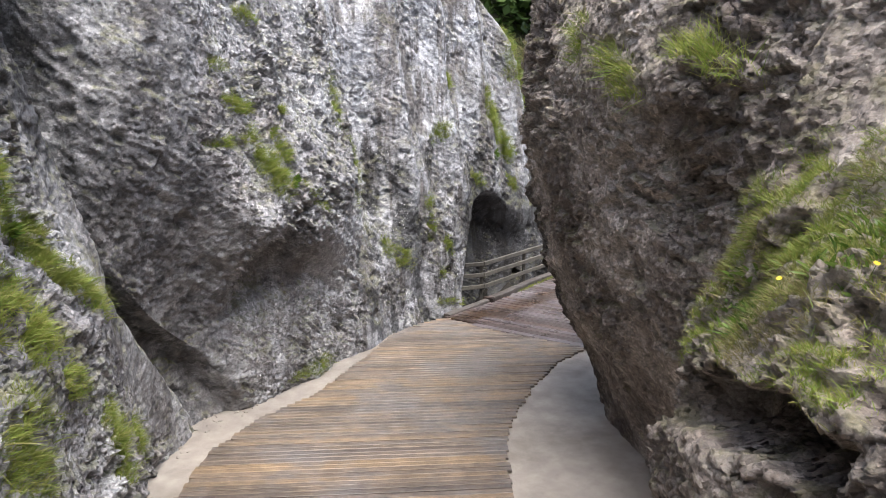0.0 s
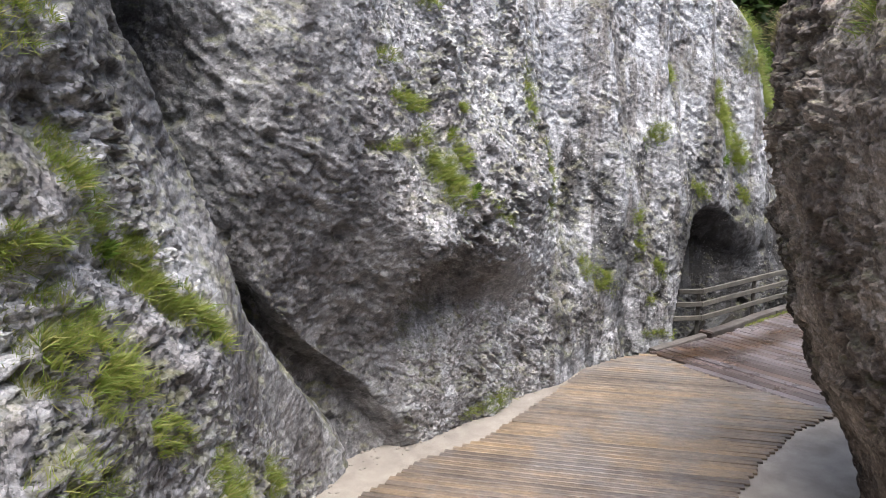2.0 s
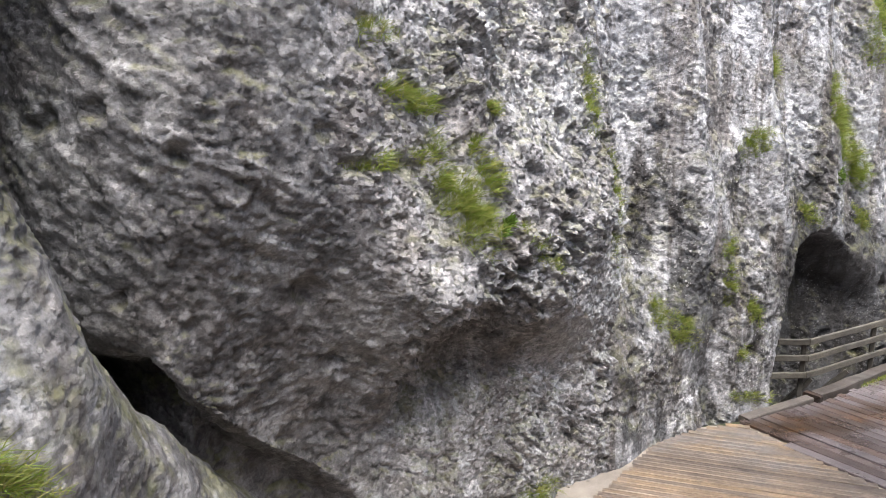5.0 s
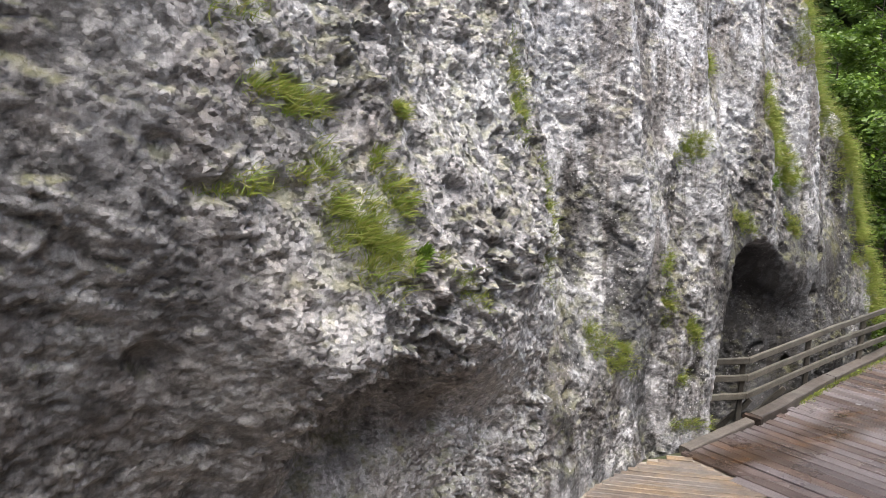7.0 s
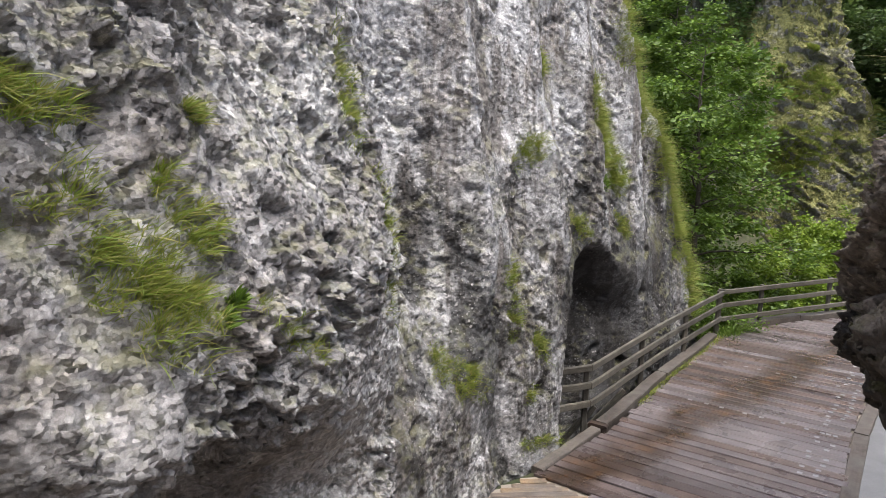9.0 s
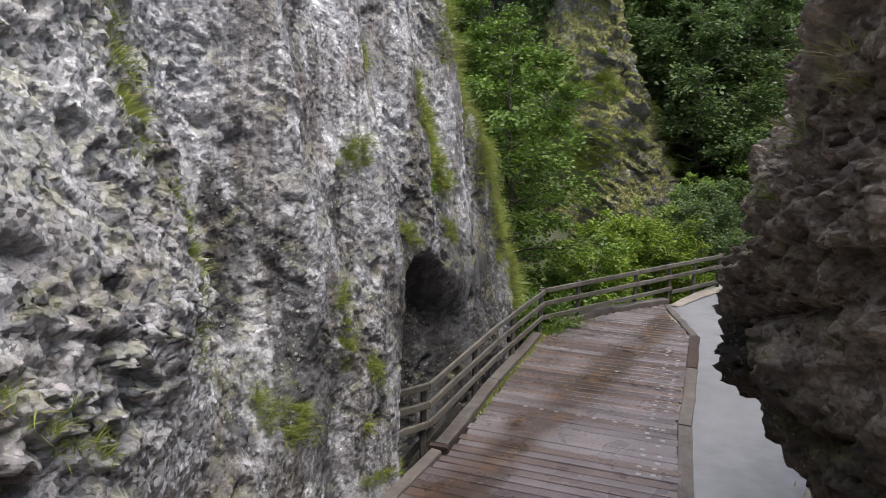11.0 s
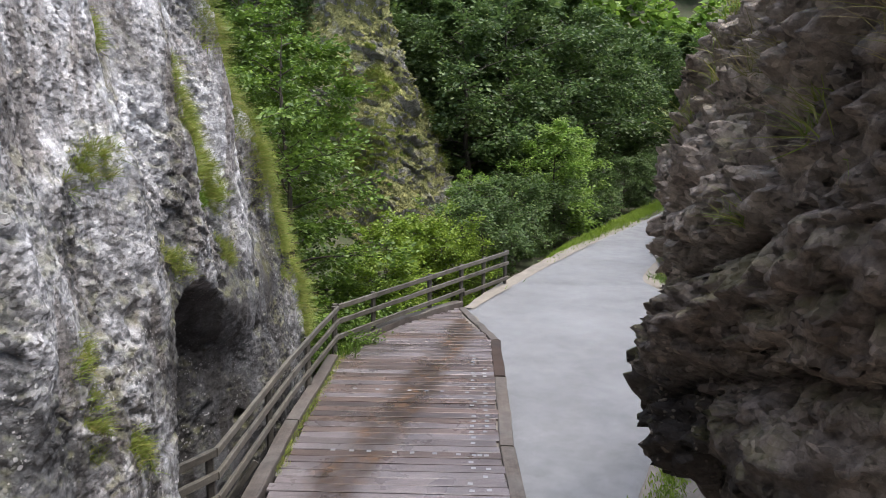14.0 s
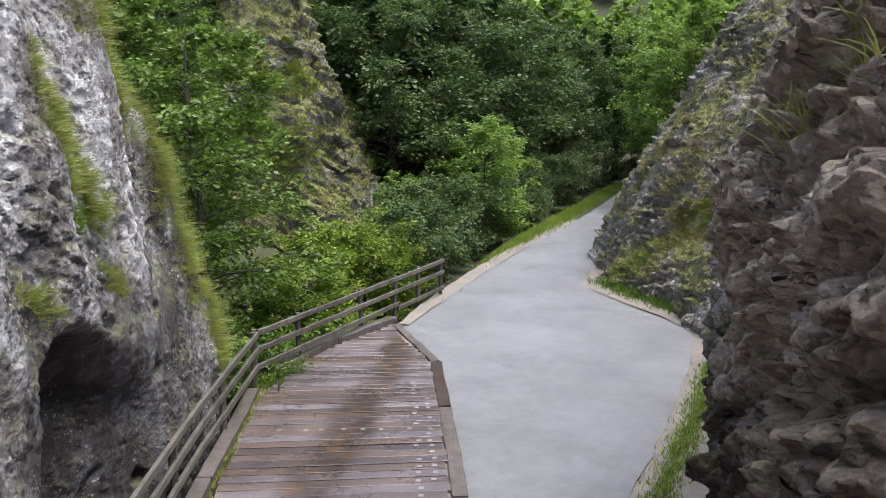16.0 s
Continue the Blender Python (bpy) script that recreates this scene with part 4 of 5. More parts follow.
# ---- grass ----
def blades(roots, normals, rng, length, width, droop=0.6, up=0.7):
    """Bent blades: three pairs and a tip each. Returns verts and triangle faces."""
    n = len(roots)
    d = normals * (1 - up) + np.array([0, 0, up]) + rng.normal(0, 0.48, (n, 3))
    d /= np.linalg.norm(d, axis=1, keepdims=True)
    lean = rng.normal(0, 1, (n, 3)) * [1, 1, 0] * 0.5 + normals * 0.9
    lean[:, 2] -= 0.6
    L = (length * rng.uniform(0.45, 1.25, n))[:, None]
    side = np.cross(d, rng.normal(0, 1, (n, 3)))
    side /= np.maximum(np.linalg.norm(side, axis=1, keepdims=True), 1e-6)
    W = (width * rng.uniform(0.6, 1.3, n))[:, None]
    rows = []
    for t, w in ((0.0, 1.0), (0.4, 0.85), (0.75, 0.5)):
        c = roots + d * L * t + lean * L * droop * t * t
        rows += [c - side * W * w, c + side * W * w]
    rows.append(roots + d * L * 0.98 + lean * L * droop)
    v = np.stack(rows, 1).reshape(-1, 3)
    base = np.arange(n)[:, None] * 7
    f = np.concatenate([base + np.array(t) for t in ((0, 1, 3), (0, 3, 2), (2, 3, 5), (2, 5, 4), (4, 5, 6))])
    return v, f


def tuft(key, centre, size, count, length, seed, mat=None, slope=0.0, label="", name="grass_tuft", width=0.0034, droop=0.6):
    """Grass rooted on a rock wall in an uneven patch round centre. size: half width along and half height; slope: how it runs down along the wall."""
    g, n = ROCKS[key]
    rng = np.random.RandomState(seed)
    p, m = g.reshape(-1, 3), n.reshape(-1, 3)
    d = p - np.array(centre)
    run = np.hypot(d[:, 0], d[:, 1]) * np.sign(d[:, 1])
    e = (run / size[0]) ** 2 + ((d[:, 2] - slope * run) / size[1]) ** 2
    near = np.where(e < 1.6)[0]
    if len(near) < 3:
        return
    weight = np.exp(-1.6 * e[near]) * np.clip(0.55 + 1.6 * gnoise(p[near] / (0.5 * min(size)), seed), 0.02, 2) * np.clip(0.25 + m[near][:, 2], 0.03, 2)
    pick = near[rng.choice(len(near), count, p=weight / weight.sum())]
    roots = p[pick] + rng.normal(0, 0.012, (count, 3)) - m[pick] * 0.01
    v, f = blades(roots, m[pick], rng, length, width, droop)
    ob = new(name, mesh_of(name, v, f, mat or grass_mat))
    tagged(ob, label or "tuft of green and straw-coloured grass on the rock", "grass", "grass tufts", "stuff")


for i, (key, c, size, count, length, slope) in enumerate((
        ("bulge", (-2.75, 11.75, 4.45), (0.45, 0.42), 1900, 0.20, -0.75), ("bulge", (-3.2, 11.4, 5.42), (0.42, 0.13), 900, 0.16, -0.2), ("bulge", (-2.6, 12.2, 4.75), (0.30, 0.2), 600, 0.16, -0.5),
        ("bulge", (-3.35, 11.1, 4.85), (0.45, 0.08), 400, 0.13, 0.0), ("bulge", (-2.55, 12.5, 5.35), (0.25, 0.12), 260, 0.14, 0), ("bulge", (-2.3, 12.9, 3.75), (0.35, 0.12), 260, 0.13, -0.8),
        ("bulge", (-3.4, 11.0, 6.0), (0.25, 0.1), 200, 0.13, 0), ("bulge", (-2.2, 14.9, 5.6), (0.2, 0.6), 500, 0.16, 0), ("bulge", (-1.95, 15.1, 3.9), (0.15, 0.9), 420, 0.14, 0),
        ("bulge", (-2.55, 13.9, 0.15), (0.45, 0.16), 500, 0.16, 0), ("bulge", (-2.9, 13.3, 0.15), (0.3, 0.1), 260, 0.14, 0), ("bulge", (-3.0, 12.2, 6.9), (0.4, 0.2), 400, 0.16, 0),
        ("slab", (-3.85, 7.05, 3.75), (0.75, 0.24), 2600, 0.24, -0.85), ("slab", (-3.62, 5.95, 3.55), (0.55, 0.42), 2200, 0.22, -0.4), ("slab", (-4.1, 6.3, 4.75), (0.3, 0.3), 700, 0.17, -0.6),
        ("slab", (-3.75, 5.5, 4.4), (0.5, 0.15), 800, 0.18, 0), ("slab", (-3.45, 7.5, 1.6), (0.4, 0.5), 1400, 0.22, -0.4), ("slab", (-3.4, 6.7, 2.6), (0.35, 0.25), 500, 0.17, -0.3),
        ("slab", (-3.9, 5.6, 5.9), (0.5, 0.25), 900, 0.2, 0), ("slab", (-4.1, 9.0, 0.9), (0.5, 0.35), 700, 0.2, -0.3), ("slab", (-3.5, 5.3, 2.5), (0.5, 0.5), 1200, 0.22, 0), ("slab", (-4.3, 8.2, 5.05), (0.12, 0.1), 120, 0.1, 0),
        ("pale", (-1.05, 17.3, 1.7), (0.35, 0.3), 700, 0.18, -0.3), ("pale", (-0.45, 18.2, 3.0), (0.2, 0.22), 300, 0.15, 0), ("pale", (0.0, 18.9, 4.75), (0.32, 0.22), 650, 0.18, 0.3),
        ("pale", (1.05, 20.5, 3.35), (0.28, 0.22), 600, 0.17, -0.4), ("pale", (2.2, 22.2, 3.2), (0.22, 0.28), 600, 0.17, -0.5), ("pale", (-0.35, 18.15, 2.35), (0.14, 0.35), 420, 0.17, 0),
        ("pale", (0.05, 18.6, 1.75), (0.2, 0.28), 520, 0.17, -0.3), ("pale", (-1.5, 16.6, 3.0), (0.12, 0.6), 500, 0.16, 0), ("pale", (-1.35, 16.9, 2.2), (0.16, 0.4), 420, 0.16, 0),
        ("pale", (1.45, 21.5, 5.2), (0.42, 0.62), 2400, 0.2, -0.9), ("pale", (2.02, 22.2, 4.3), (0.36, 0.46), 2000, 0.2, -0.7), ("pale", (0.35, 19.8, 6.2), (0.3, 0.3), 500, 0.18, 0),
        ("pale", (-0.05, 18.5, 0.3), (0.4, 0.12), 350, 0.14, 0), ("pale", (0.25, 18.9, 0.15), (0.3, 0.1), 300, 0.15, 0), ("pale", (-0.6, 17.6, 6.6), (0.25, 0.25), 300, 0.16, 0),
        ("pale", (-1.7, 16.2, 5.1), (0.2, 0.4), 420, 0.17, 0), ("pale", (0.6, 19.6, 7.0), (0.3, 0.3), 400, 0.16, 0), ("pale", (-0.1, 18.3, 1.1), (0.16, 0.16), 200, 0.14, 0))):
    tuft(key, c, size, int(count * (2.2 if key == "slab" else 1.6)), length * (0.55 if key == "slab" else 0.75), 200 + i, None, slope)
# the grassy edge of the pale wall
for i, (c, size, count) in enumerate((((4.6, 25.5, 1.2), (0.35, 1.0), 2600), ((4.0, 25.1, 2.9), (0.3, 1.1), 2400), ((3.5, 24.6, 4.5), (0.35, 1.0), 2400), ((2.8, 23.9, 5.8), (0.4, 0.8), 2000), ((2.2, 23.2, 7.0), (0.5, 0.9), 2000))):
    tuft("pale", c, (size[0] * 1.8, size[1]), count * 2, 0.19, 260 + i, None, 0.0, "fringe of long grass down the edge of the pale wall", droop=0.9)
for i, (c, size, count, length, slope) in enumerate((((2.2, 6.4, 5.75), (0.6, 0.16), 900, 0.2, 0.3), ((1.85, 7.9, 5.7), (0.6, 0.22), 900, 0.2, 0.4), ((1.65, 9.2, 6.2), (0.3, 0.3), 400, 0.18, 0), ((1.8, 8.9, 2.95), (0.12, 0.1), 160, 0.12, 0),
                                                      ((1.6, 9.1, 3.9), (0.15, 0.25), 250, 0.14, 0))):
    tuft("nose", c, size, count, length, 280 + i, None, slope)
for i, (c, size, count, length) in enumerate((((2.1, 13.0, 5.6), (0.35, 0.25), 260, 0.28), ((1.7, 12.5, 5.3), (0.3, 0.2), 220, 0.26), ((2.5, 13.6, 5.6), (0.3, 0.25), 260, 0.26), ((1.45, 12.1, 5.6), (0.3, 0.2), 260, 0.28),
                                              ((2.6, 13.9, 5.3), (0.2, 0.3), 180, 0.22), ((1.8, 12.9, 4.9), (0.2, 0.1), 110, 0.24), ((1.4, 11.8, 6.2), (0.5, 0.3), 400, 0.28), ((2.9, 14.0, 6.1), (0.3, 0.3), 300, 0.26))):
    tuft("nose", c, (size[0] * 0.6, size[1] * 0.6), count // 2, length * 0.62, 300 + i, straw_mat if i % 3 == 0 else None, 0.0, "sparse dry grass hanging on the dark rock", width=0.003, droop=0.75)
for i, (c, size, count, length) in enumerate((((2.3, 4.6, 4.3), (1.0, 0.45), 9000, 0.055), ((2.5, 3.6, 4.9), (1.0, 0.5), 7000, 0.06), ((2.1, 5.7, 3.5), (0.4, 0.25), 3000, 0.05), ((1.95, 3.6, 3.9), (0.5, 0.3), 2600, 0.055), ((2.6, 5.2, 4.6), (0.7, 0.4), 5000, 0.06),
                                              ((2.2, 4.3, 4.1), (0.8, 0.4), 4000, 0.06), ((2.35, 5.3, 4.1), (0.6, 0.4), 3500, 0.055), ((2.6, 3.8, 5.2), (0.8, 0.4), 3000, 0.06))):
    tuft("ledge", c, size, count, length * 1.15, 420 + i, straw_mat if i > 4 else None, -0.45, "short dry brown grass on the rock ledge" if i > 4 else "thick short green grass on the rock ledge", width=0.0026)
for i, (key, c, size) in enumerate((("pale", (-1.15, 17.0, 5.0), (0.22, 0.25)), ("nose", (1.8, 8.9, 2.95), (0.12, 0.1)), ("slab", (-4.3, 8.15, 5.05), (0.1, 0.1)), ("pale", (1.5, 21.6, 4.0), (0.25, 0.2)), ("slab", (-3.95, 6.6, 4.2), (0.12, 0.1)),
                                   ("ledge", (2.1, 5.0, 3.9), (0.4, 0.3)), ("ledge", (2.3, 4.0, 4.6), (0.4, 0.3)), ("bulge", (-2.45, 12.35, 4.1), (0.15, 0.12)))):
    tuft(key, c, size, 220, 0.09, 520 + i, leaf_green, 0.0, "small leafy plant rooted in the rock", "rock_plant", 0.014, 0.5)


def flower(x, y, z, seed):
    """A yellow flower: a thin stem and a head of petals."""
    th = thing("flower", "small yellow flower in the grass of the rock ledge", "flower", "yellow flowers")
    stem = np.array([(0, 0, 0), (0.006, 0.002, 0.05), (0.004, 0.004, 0.11)])
    part("stem", mesh_of("stem", *tubes([(stem, np.full(3, 0.0018))], 5), leaf_green, True), th)
    a = np.linspace(0, 2 * np.pi, 11)[:-1]
    v, f = [], []
    for k, t in enumerate(a):
        d, w = np.array([math.cos(t), math.sin(t), 0]), np.array([-math.sin(t), math.cos(t), 0]) * 0.006
        c = np.array([0.004, 0.004, 0.11])
        v += [c, c + d * 0.012 + w + [0, 0, 0.004], c + d * 0.021 + [0, 0, 0.003], c + d * 0.012 - w + [0, 0, 0.004]]
        f.append((k * 4, k * 4 + 1, k * 4 + 2, k * 4 + 3))
    part("petals", mesh_of("petals", v, f, petal_mat), th, "yellow petals")
    g, n = ROCKS["ledge"]
    p = g.reshape(-1, 3)
    th.matrix_basis = Matrix.Translation(Vector(p[np.argmin(((p - np.array((x, y, z))) ** 2).sum(1))])) @ pose(0, 0, 0, 20, -25, seed * 50)


rngb = np.random.RandomState(5)
for i in range(34):
    w = rngb.uniform(0, 1)
    tuft("bank", (17.2 + 1.5 * rngb.uniform() + 1.2 * w, 22.4 + 4.8 * rngb.uniform(), 0.6 + 8.5 * w), (0.9, 0.5), 1100, 0.14, 340 + i, straw_mat if i % 2 else None, -0.5, "patch of grass and moss on the roadside rock", width=0.009)
for i in range(30):
    w = rngb.uniform(0, 1) ** 0.7
    tuft("spire", (11.6 + 3.6 * rngb.uniform() - 1.6 * w, 40.4, 2.5 + 10.0 * w), (1.7, 1.1), 1500, 0.16, 470 + i, None, -0.3, "patch of grass and moss on the rock spire", width=0.016)
for i in range(8):
    tuft("spire", (19.4 + 1.0 * rngb.uniform(), 41.5 + 2.0 * rngb.uniform(), 1.5 + 6.5 * rngb.uniform()), (1.2, 0.9), 900, 0.24, 490 + i, None, -0.3, "patch of grass and moss on the rock spire", width=0.016)


def meadow(line, half, count, length, seed, label, mat=None, width=0.006, level=None):
    """Grass on level ground along a plan line."""
    rng = np.random.RandomState(seed)
    p, l = spline(line, 0.05)
    i = rng.randint(0, len(p), count)
    xy = p[i] + rng.normal(0, half, (count, 2))
    z = ground_height(xy[:, 0], xy[:, 1]) - 0.03 if level is None else np.full(count, level)
    v, f = blades(np.column_stack([xy, z]), np.tile([0.0, 0, 1], (count, 1)), rng, length, width, 0.35)
    tagged(new("grass_verge", mesh_of("grass_verge", v, f, mat or grass_mat)), label, "grass", "grass verges", "stuff")


meadow([(12.9, 29.3), (13.6, 29.65), (15.9, 30.95), (19.2, 32.6), (25.9, 35.85), (33.5, 39.75), (42.0, 44.4), (52, 48.8)], 0.30, 19000, 0.19, 1, "bright green grass verge between road and forest", leaf_light, 0.011)
meadow([(6.0, 16.4), (7.3, 17.35), (9.3, 18.2), (11.2, 19.0), (13.8, 20.2)], 0.13, 4200, 0.09, 2, "green weeds along the asphalt edge", leaf_light, 0.010)
meadow([(16.9, 22.3), (17.3, 23.8), (17.7, 25.2), (18.1, 26.4)], 0.24, 4200, 0.22, 3, "low green weeds at the foot of the roadside rock", leaf_green, 0.014)
meadow([(2.3, 20.6), (3.25, 21.95), (5.3, 24.75), (5.6, 25.15)], 0.05, 1500, 0.06, 4, "strip of moss and grass along the kerb timber", None, 0.006, 0.0)
meadow([(5.3, 24.95), (5.6, 25.3), (5.9, 25.55)], 0.14, 1400, 0.3, 6, "weeds growing through the railing corner", leaf_green, 0.016)
meadow([(5.6, 26.7), (7.8, 27.9), (10.0, 28.9), (12.4, 29.9)], 0.45, 5200, 0.6, 7, "tall weeds behind the railing", leaf_green, 0.016)


meadow([(12.3, 28.6), (12.9, 29.0), (13.6, 29.4), (14.6, 30.0)], 0.22, 2600, 0.16, 8, "weeds round the end of the railing", leaf_light, 0.012)


def rubble(line, half, count, size, seed, label, mat):
    """Loose angular stones on the ground along a plan line, too many to count."""
    rng = np.random.RandomState(seed)
    p, l = spline(line, 0.05)
    base = np.array([(0, 0, 1), (0.9, 0, 0.25), (0.25, 0.85, 0.3), (-0.75, 0.5, 0.2), (-0.7, -0.55, 0.3), (0.3, -0.9, 0.2), (0.5, 0.4, -0.5), (-0.5, -0.1, -0.5), (0.2, -0.5, -0.5)])
    tri = np.array([(0, 1, 2), (0, 2, 3), (0, 3, 4), (0, 4, 5), (0, 5, 1), (1, 6, 2), (2, 6, 3), (3, 6, 7), (3, 7, 4), (4, 7, 5), (5, 7, 8), (5, 8, 1), (1, 8, 6), (6, 8, 7)])
    V, F = [], []
    for i in range(count):
        xy = p[rng.randint(len(p))] + rng.normal(0, half, 2)
        s = size * rng.uniform(0.35, 1.5) ** 2
        a = rng.uniform(0, 6.28)
        v = base * rng.uniform(0.6, 1.25, (9, 3)) * np.array([1.2, 0.85, 0.6]) * s
        v = np.column_stack([v[:, 0] * math.cos(a) - v[:, 1] * math.sin(a), v[:, 0] * math.sin(a) + v[:, 1] * math.cos(a), v[:, 2]])
        z = float(ground_height(xy[:1], xy[1:])[0]) - 0.045 + 0.15 * s
        V.append(v + [xy[0], xy[1], z])
        F.append(tri + 9 * i)
    tagged(new("rubble", mesh_of("rubble", np.vstack(V), np.vstack(F), mat)), label, "stones", "", "stuff")


rubble([(-4.3, 10.4), (-4.1, 11.5), (-3.5, 12.4), (-2.9, 13.4)], 0.16, 90, 0.026, 1, "loose pale stones at the foot of the rock face", sand)
rubble([(-2.7, 13.7), (-2.1, 14.9), (-1.6, 15.7)], 0.07, 40, 0.018, 2, "small loose stones between rock face and boardwalk", sand)
rubble([(16.2, 22.0), (16.9, 23.6), (17.4, 25.4), (17.9, 26.6)], 0.2, 160, 0.05, 4, "loose stones at the foot of the roadside rock", gravel_mat)


# ---- trees ----
def tubes(paths, sides):
    """Round tapered limbs. paths: list of (points, radii)."""
    V, F, base = [], [], 0
    a = np.linspace(0, 2 * np.pi, sides, endpoint=False)
    for pts, radii in paths:
        d = np.gradient(pts, axis=0)
        d /= np.maximum(np.linalg.norm(d, axis=1, keepdims=True), 1e-9)
        ref = np.array([1.0, 0, 0]) if abs(d[0, 2]) > 0.7 else np.array([0, 0, 1.0])
        u = np.cross(d, ref)
        u /= np.maximum(np.linalg.norm(u, axis=1, keepdims=True), 1e-9)
        w = np.cross(d, u)
        ring = pts[:, None] + (u[:, None] * np.cos(a)[None, :, None] + w[:, None] * np.sin(a)[None, :, None]) * radii[:, None, None]
        V.append(ring.reshape(-1, 3))
        n = len(pts)
        i, j = np.meshgrid(np.arange(n - 1), np.arange(sides), indexing="ij")
        F.append(np.stack([base + i * sides + j, base + i * sides + (j + 1) % sides, base + (i + 1) * sides + (j + 1) % sides, base + (i + 1) * sides + j], -1).reshape(-1, 4))
        base += n * sides
    return np.vstack(V), np.vstack(F)


def tree(name, seed, height, spread, limbs, per_twig, leaf, mat, bare=0.2, trunk=0.16, droop=0.25, rise=0.45, twigs=9, flat=0.5):
    """A broad-leaved tree: tapered trunk, limbs with twigs, and sprays of single leaves along them. Returns the thing, at the origin."""
    rng = np.random.RandomState(seed)
    t = np.linspace(0, 1, 14)
    bend = np.column_stack([np.cumsum(rng.normal(0, 0.05, 14)), np.cumsum(rng.normal(0, 0.05, 14)), t * height])
    bend[:, :2] *= height / 8
    wood = [(bend, trunk * (1 - 0.93 * t) * (1 + 0.5 * np.exp(-t * 18)))]
    centres, dirs = [], []
    for i in range(limbs):
        u = bare + (0.98 - bare) * (i + rng.uniform(0, 1)) / limbs
        p0 = np.array([np.interp(u, t, bend[:, k]) for k in range(3)])
        az = i * 2.4 + rng.normal(0, 0.4)
        form = np.sin(np.pi * np.clip(0.18 + 0.80 * (u - bare) / (1 - bare), 0, 1)) ** 0.7
        L = spread * form * rng.uniform(0.65, 1.2) + 0.25
        d = np.array([math.cos(az), math.sin(az), 0.0])
        q = np.linspace(0, 1, 7)[:, None]
        lift = rise * (0.4 + u)
        limb = p0 + d * L * q + np.array([0, 0, 1.0]) * L * (lift * q - droop * q * q) + np.cumsum(rng.normal(0, 0.02 * L, (7, 3)), 0)
        wood.append((limb, trunk * 0.38 * (1 - u * 0.7) * (1 - 0.88 * q[:, 0])))
        for j in range(twigs):
            w = rng.uniform(0.22, 1.0)
            a = np.array([np.interp(w, q[:, 0], limb[:, k]) for k in range(3)])
            turn = az + rng.choice([-1, 1]) * rng.uniform(0.3, 1.2)
            l2 = L * rng.uniform(0.22, 0.5) * (1.15 - 0.5 * w)
            e = np.array([math.cos(turn), math.sin(turn), rng.uniform(-0.4, 0.65)])
            r = np.linspace(0, 1, 4)[:, None]
            tw = a + e * l2 * r - np.array([0, 0, 0.12]) * l2 * r * r
            if j < 5:
                wood.append((tw, 0.012 * (1 - 0.7 * r[:, 0]) + 0.002))
            k = rng.randint(int(per_twig * 0.6), int(per_twig * 1.4))
            s = rng.uniform(0.1, 1.05, k)[:, None]
            across = np.array([-e[1], e[0], 0.0])
            c = a + e * l2 * s + across * rng.normal(0, 0.16 * l2 + 0.05, (k, 1)) - np.array([0, 0, 0.12]) * l2 * s * s + rng.normal(0, 0.07 + 0.10 * l2, (k, 3)) * [1, 1, 0.9]
            centres.append(c)
            dirs.append(np.tile(e, (k, 1)) + across * rng.normal(0, 0.8, (k, 1)))
    c, d = np.vstack(centres), np.vstack(dirs)
    n = len(c)
    up = np.array([0, 0, 1.0]) * flat + rng.normal(0, 0.5, (n, 3))
    d = d + rng.normal(0, 0.25, (n, 3))
    d[:, 2] -= 0.25
    d /= np.linalg.norm(d, axis=1, keepdims=True)
    sidev = np.cross(up, d)
    sidev /= np.maximum(np.linalg.norm(sidev, axis=1, keepdims=True), 1e-6)
    nz = np.cross(d, sidev)
    L = leaf * rng.uniform(0.6, 1.3, (n, 1))
    v = np.stack([c, c + d * L * 0.5 + sidev * L * 0.32 + nz * L * 0.08, c + d * L, c + d * L * 0.5 - sidev * L * 0.32 + nz * L * 0.08], 1).reshape(-1, 3)
    f = np.arange(n * 4).reshape(-1, 4)
    th = thing(name, "", "tree", "trees along the valley")
    part("trunk", mesh_of("trunk", *tubes(wood, 6), bark, True), th)
    part("crown", mesh_of("crown", v, f, mat), th)
    return th


def plant(th, places, label):
    """Stand copies of a tree at (x, y, turn, size); the first is the tree itself."""
    for i, (x, y, turn, size) in enumerate(places):
        z = float(ground_height(np.array([x]), np.array([y]))[0]) - 0.1
        m = pose(x, y, z, 0, 0, turn) @ Matrix.Scale(size, 4)
        if i == 0:
            th.matrix_basis = m
        else:
            copy_thing(th, pose(x, y, z, 0, 0, turn)).scale = (size, size, size)
        tagged(th, label)


maple = tree("maple_tree", 11, 10.5, 2.9, 40, 54, 0.165, leaf_green, 0.16, 0.15)
plant(maple, [(6.6, 30.6, 0, 1.0), (5.2, 33.5, 120, 1.05), (7.2, 35.8, 200, 0.95), (8.0, 38.8, 75, 1.0)], "green maple tree growing in the ravine behind the railing")
sapling = tree("sapling", 12, 5.4, 1.5, 24, 36, 0.15, leaf_light, 0.25, 0.07, 0.3, 0.5)
plant(sapling, [(10.4, 31.9, 0, 0.85), (9.3, 30.0, 80, 0.75), (11.9, 33.0, 190, 0.7)], "young yellow-green tree behind the railing")
shrub = tree("shrub", 13, 3.0, 1.7, 30, 44, 0.11, leaf_light, 0.04, 0.05, 0.15, 0.9)
plant(shrub, [(13.0, 33.0, 0, 1.05), (11.0, 30.2, 70, 0.6), (14.0, 32.7, 140, 0.75)], "bright green rounded shrub behind the railing")
green_shrub = tree("shrub", 14, 3.2, 1.8, 30, 46, 0.15, leaf_green, 0.04, 0.05, 0.2, 0.8)
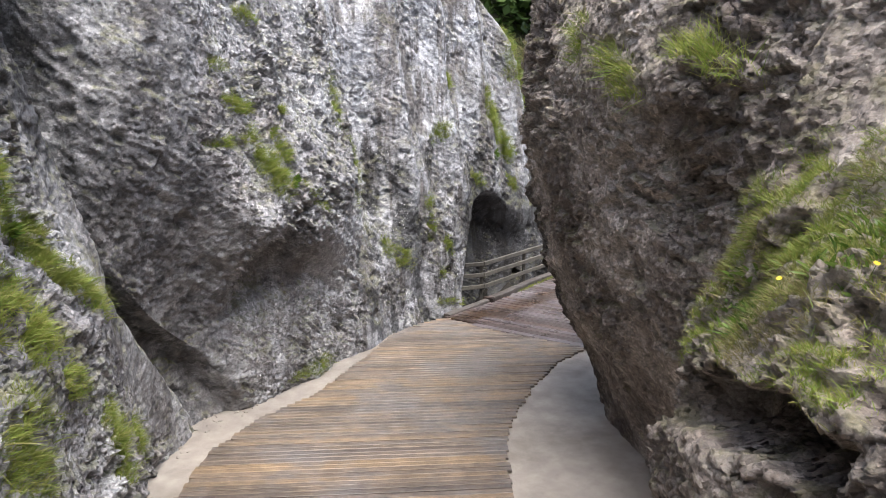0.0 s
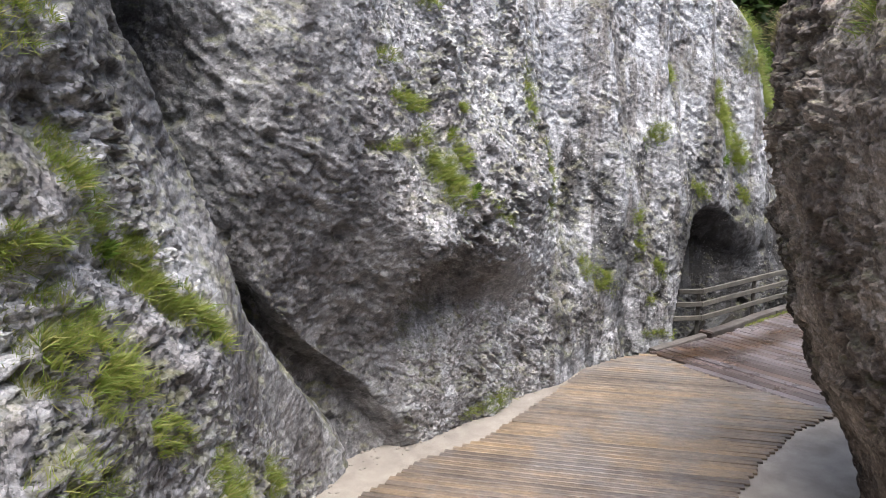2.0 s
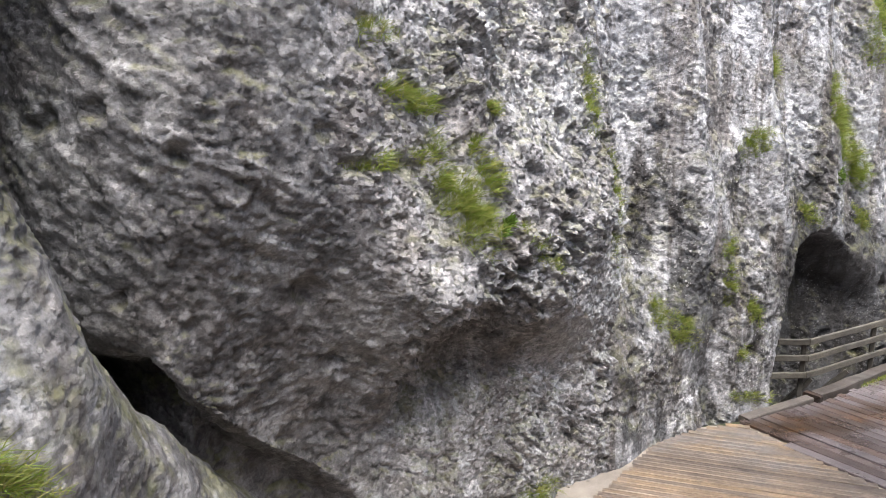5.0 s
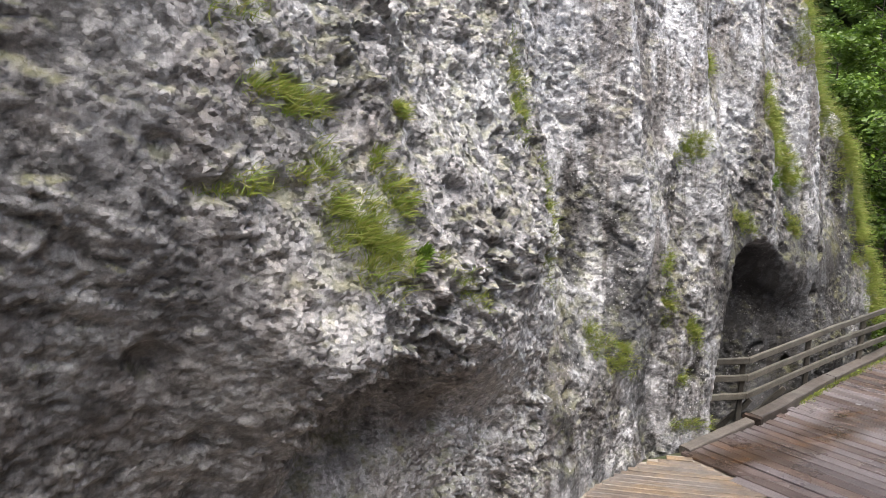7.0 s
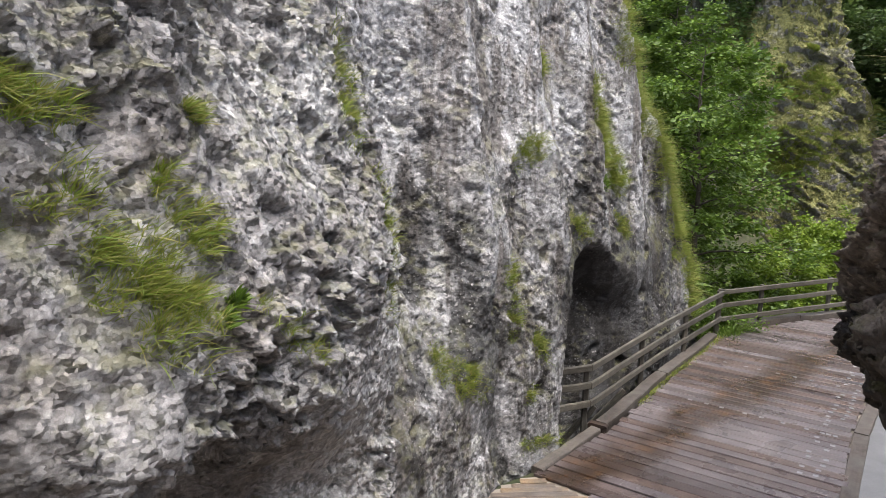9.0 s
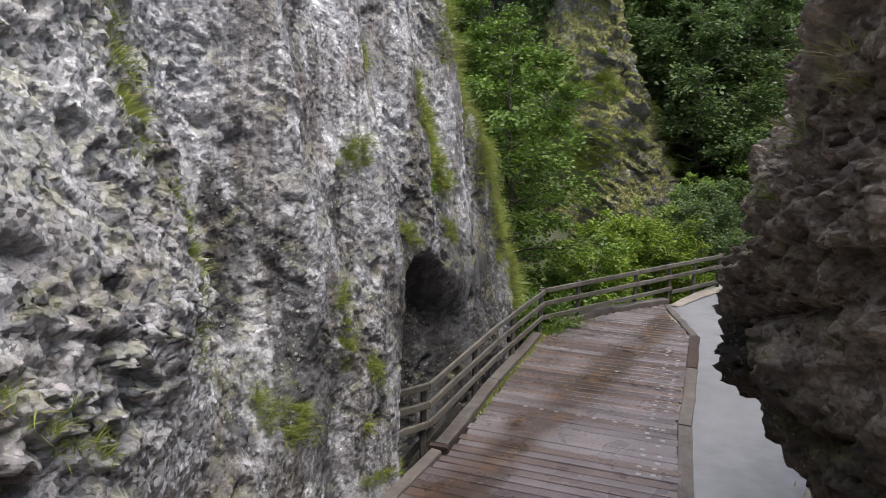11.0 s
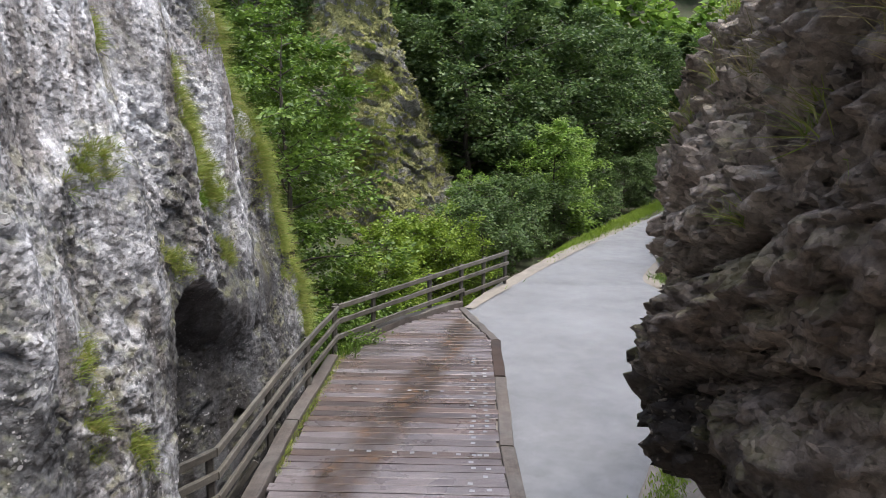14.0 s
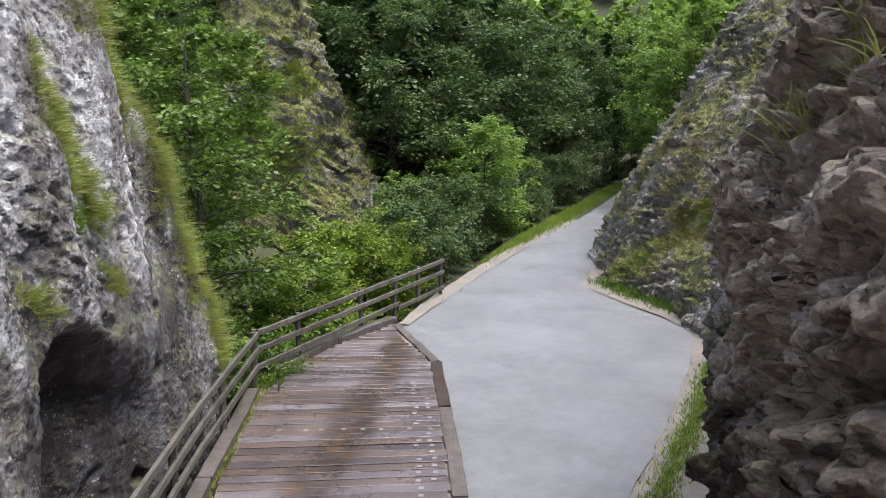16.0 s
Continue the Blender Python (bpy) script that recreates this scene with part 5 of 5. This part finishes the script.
plant(green_shrub, [(7.4, 28.8, 0, 0.8), (8.6, 30.4, 90, 0.9), (6.2, 27.9, 200, 0.7), (5.55, 25.85, 30, 0.5)], "green shrub in the ravine behind the railing")
dark_shrub = tree("shrub", 24, 3.4, 1.9, 28, 40, 0.14, leaf_dark, 0.04, 0.05, 0.25, 0.7, 9, 1.0)
plant(dark_shrub, [(15.8, 33.6, 40, 0.9), (18.6, 35.2, 10, 1.0), (21.0, 36.6, 130, 0.9), (24.5, 38.4, 60, 0.9), (29, 40.5, 20, 0.9), (34.5, 43.5, 150, 1.0), (40, 46.3, 220, 1.0), (46, 49.2, 300, 1.1), (53, 51.5, 30, 1.2), (60, 53.5, 100, 1.2), (67, 54, 10, 1.4)], "dark green shrub at the forest edge beside the road")
beech = tree("young_beech", 15, 6.4, 2.0, 30, 44, 0.16, leaf_fresh, 0.12, 0.08, 0.2, 0.55, 9, 1.1)
plant(beech, [(22.6, 36.9, 0, 0.95), (17.6, 37.2, 60, 0.6), (26.5, 40.8, 170, 0.9)], "young beech tree with layered sprays of leaves at the forest edge")
dark_tree = tree("forest_tree", 16, 13.5, 4.0, 44, 42, 0.28, leaf_dark, 0.22, 0.24, 0.2, 0.4, 10)
plant(dark_tree, [(25.6, 44.2, 0, 1.0), (21.5, 43.0, 50, 0.9), (30.5, 46.0, 120, 1.0), (36.0, 49.5, 200, 1.0), (23.5, 49.5, 260, 1.1), (29.5, 53.0, 20, 1.15), (42.5, 52.5, 80, 1.0), (20.0, 54, 150, 1.1), (37, 57, 300, 1.15), (49, 55, 240, 1.0), (56, 54.5, 30, 1.0), (63, 56, 90, 1.1), (17.5, 47.5, 10, 1.0)],
      "tall dark green forest tree beside the road")
light_tree = tree("ash_tree", 17, 12.0, 3.2, 40, 46, 0.24, leaf_fresh, 0.2, 0.2, 0.1, 0.7)
plant(light_tree, [(47.0, 43.5, 0, 1.0), (54.0, 47.5, 80, 1.1), (42.0, 39.5, 200, 0.95), (58, 56, 130, 1.2), (36, 34.5, 20, 0.9), (66, 50, 310, 1.2), (72, 60, 210, 1.3), (50.5, 43.2, 40, 0.9), (57, 45.5, 160, 1.0), (45, 39.5, 250, 0.8)], "light green ash tree above the road bend")


def woodland(seed, count, reach, label, mat, leaf):
    """Far woods on the valley sides: crowns of loose leaf sprays, too many to count."""
    rng = np.random.RandomState(seed)
    az = rng.uniform(radians(-40), radians(115), count)
    r = rng.uniform(*reach, count)
    x, y = 5 + r * np.cos(radians(50) + az - radians(35)), 18 + r * np.sin(radians(50) + az - radians(35))
    keep = (away(x, y, BRINK) > 7) | (-away(x, y, RIGHT_FOOT) > 10) | (r > 95)
    x, y, r = x[keep], y[keep], r[keep]
    z = ground_height(x, y)
    n = 260
    C = []
    for cx, cy, cz in zip(x, y, z):
        h, w = rng.uniform(7, 13), rng.uniform(2.0, 3.6)
        u = rng.uniform(0, 1, n)
        a = rng.uniform(0, 2 * np.pi, n)
        lay = np.round(u * 9) / 9 + rng.normal(0, 0.03, n)
        rad = w * np.sin(np.pi * np.clip(0.1 + 0.85 * u, 0, 1)) ** 0.6 * np.sqrt(rng.uniform(0.25, 1, n)) * (1 + 0.3 * np.sin(a * 3 + cx))
        C.append(np.column_stack([cx + rad * np.cos(a), cy + rad * np.sin(a), cz + 1.5 + lay * h]))
    c = np.vstack(C)
    m = len(c)
    d = rng.normal(0, 1, (m, 3)) * [1, 1, 0.5]
    d /= np.linalg.norm(d, axis=1, keepdims=True)
    s = np.cross(d, rng.normal(0, 0.5, (m, 3)) + [0, 0, 1])
    s /= np.linalg.norm(s, axis=1, keepdims=True)
    L = leaf * rng.uniform(0.6, 1.4, (m, 1))
    v = np.stack([c, c + d * L * 0.5 + s * L * 0.35, c + d * L, c + d * L * 0.5 - s * L * 0.35], 1).reshape(-1, 3)
    tagged(new("woodland", mesh_of("woodland", v, np.arange(m * 4).reshape(-1, 4), mat)), label, "woodland", "", "stuff")


woodland(41, 520, (34, 80), "dense dark green woodland on the valley sides", leaf_dark, 0.75)
woodland(42, 560, (80, 190), "distant wooded hillside", leaf_fresh, 1.5)

for i, at in enumerate(((2.0, 4.27, 4.34), (2.35, 3.75, 4.4), (2.25, 5.0, 4.2), (2.5, 3.9, 4.9))):
    flower(*at, i)

# ---- boards of the decks ----
planks(boardwalk, BOARDWALK, 4.5, 0.125, 0.013, 0.04, deck_wood, 0.0, 1, 0.004)
planks(bridge, BRIDGE, -34.0, 0.215, 0.026, 0.05, bridge_wood, 0.008, 2)
stud = beam(0.075, 0.06, 0.006, 0.002, 0.0, 1, 3, metal, "bolt_plate")
rng = random.Random(12)
EDGE, ALONG, ACROSS = (4.45, 17.85), (0.5877, 0.8090), (-0.8090, 0.5877)
spots = [(k * 0.215 + rng.uniform(-0.03, 0.03), off + rng.uniform(-0.03, 0.03)) for k in range(31) for off, chance in ((0.22, 0.55), (0.45, 0.75)) if rng.random() < chance]
spots += [(row, 0.25 + k * 0.36 + rng.uniform(-0.1, 0.1)) for row in (1.72, 4.30) for k in range(8)]
for run, off in spots:
    x, y = EDGE[0] + ALONG[0] * run + ACROSS[0] * off, EDGE[1] + ALONG[1] * run + ACROSS[1] * off
    if inside(x, y, BRIDGE):
        part("bolt_plate", stud, bridge, "", pose(x, y, 0.019, 0, 0, rng.uniform(-42, -26)))
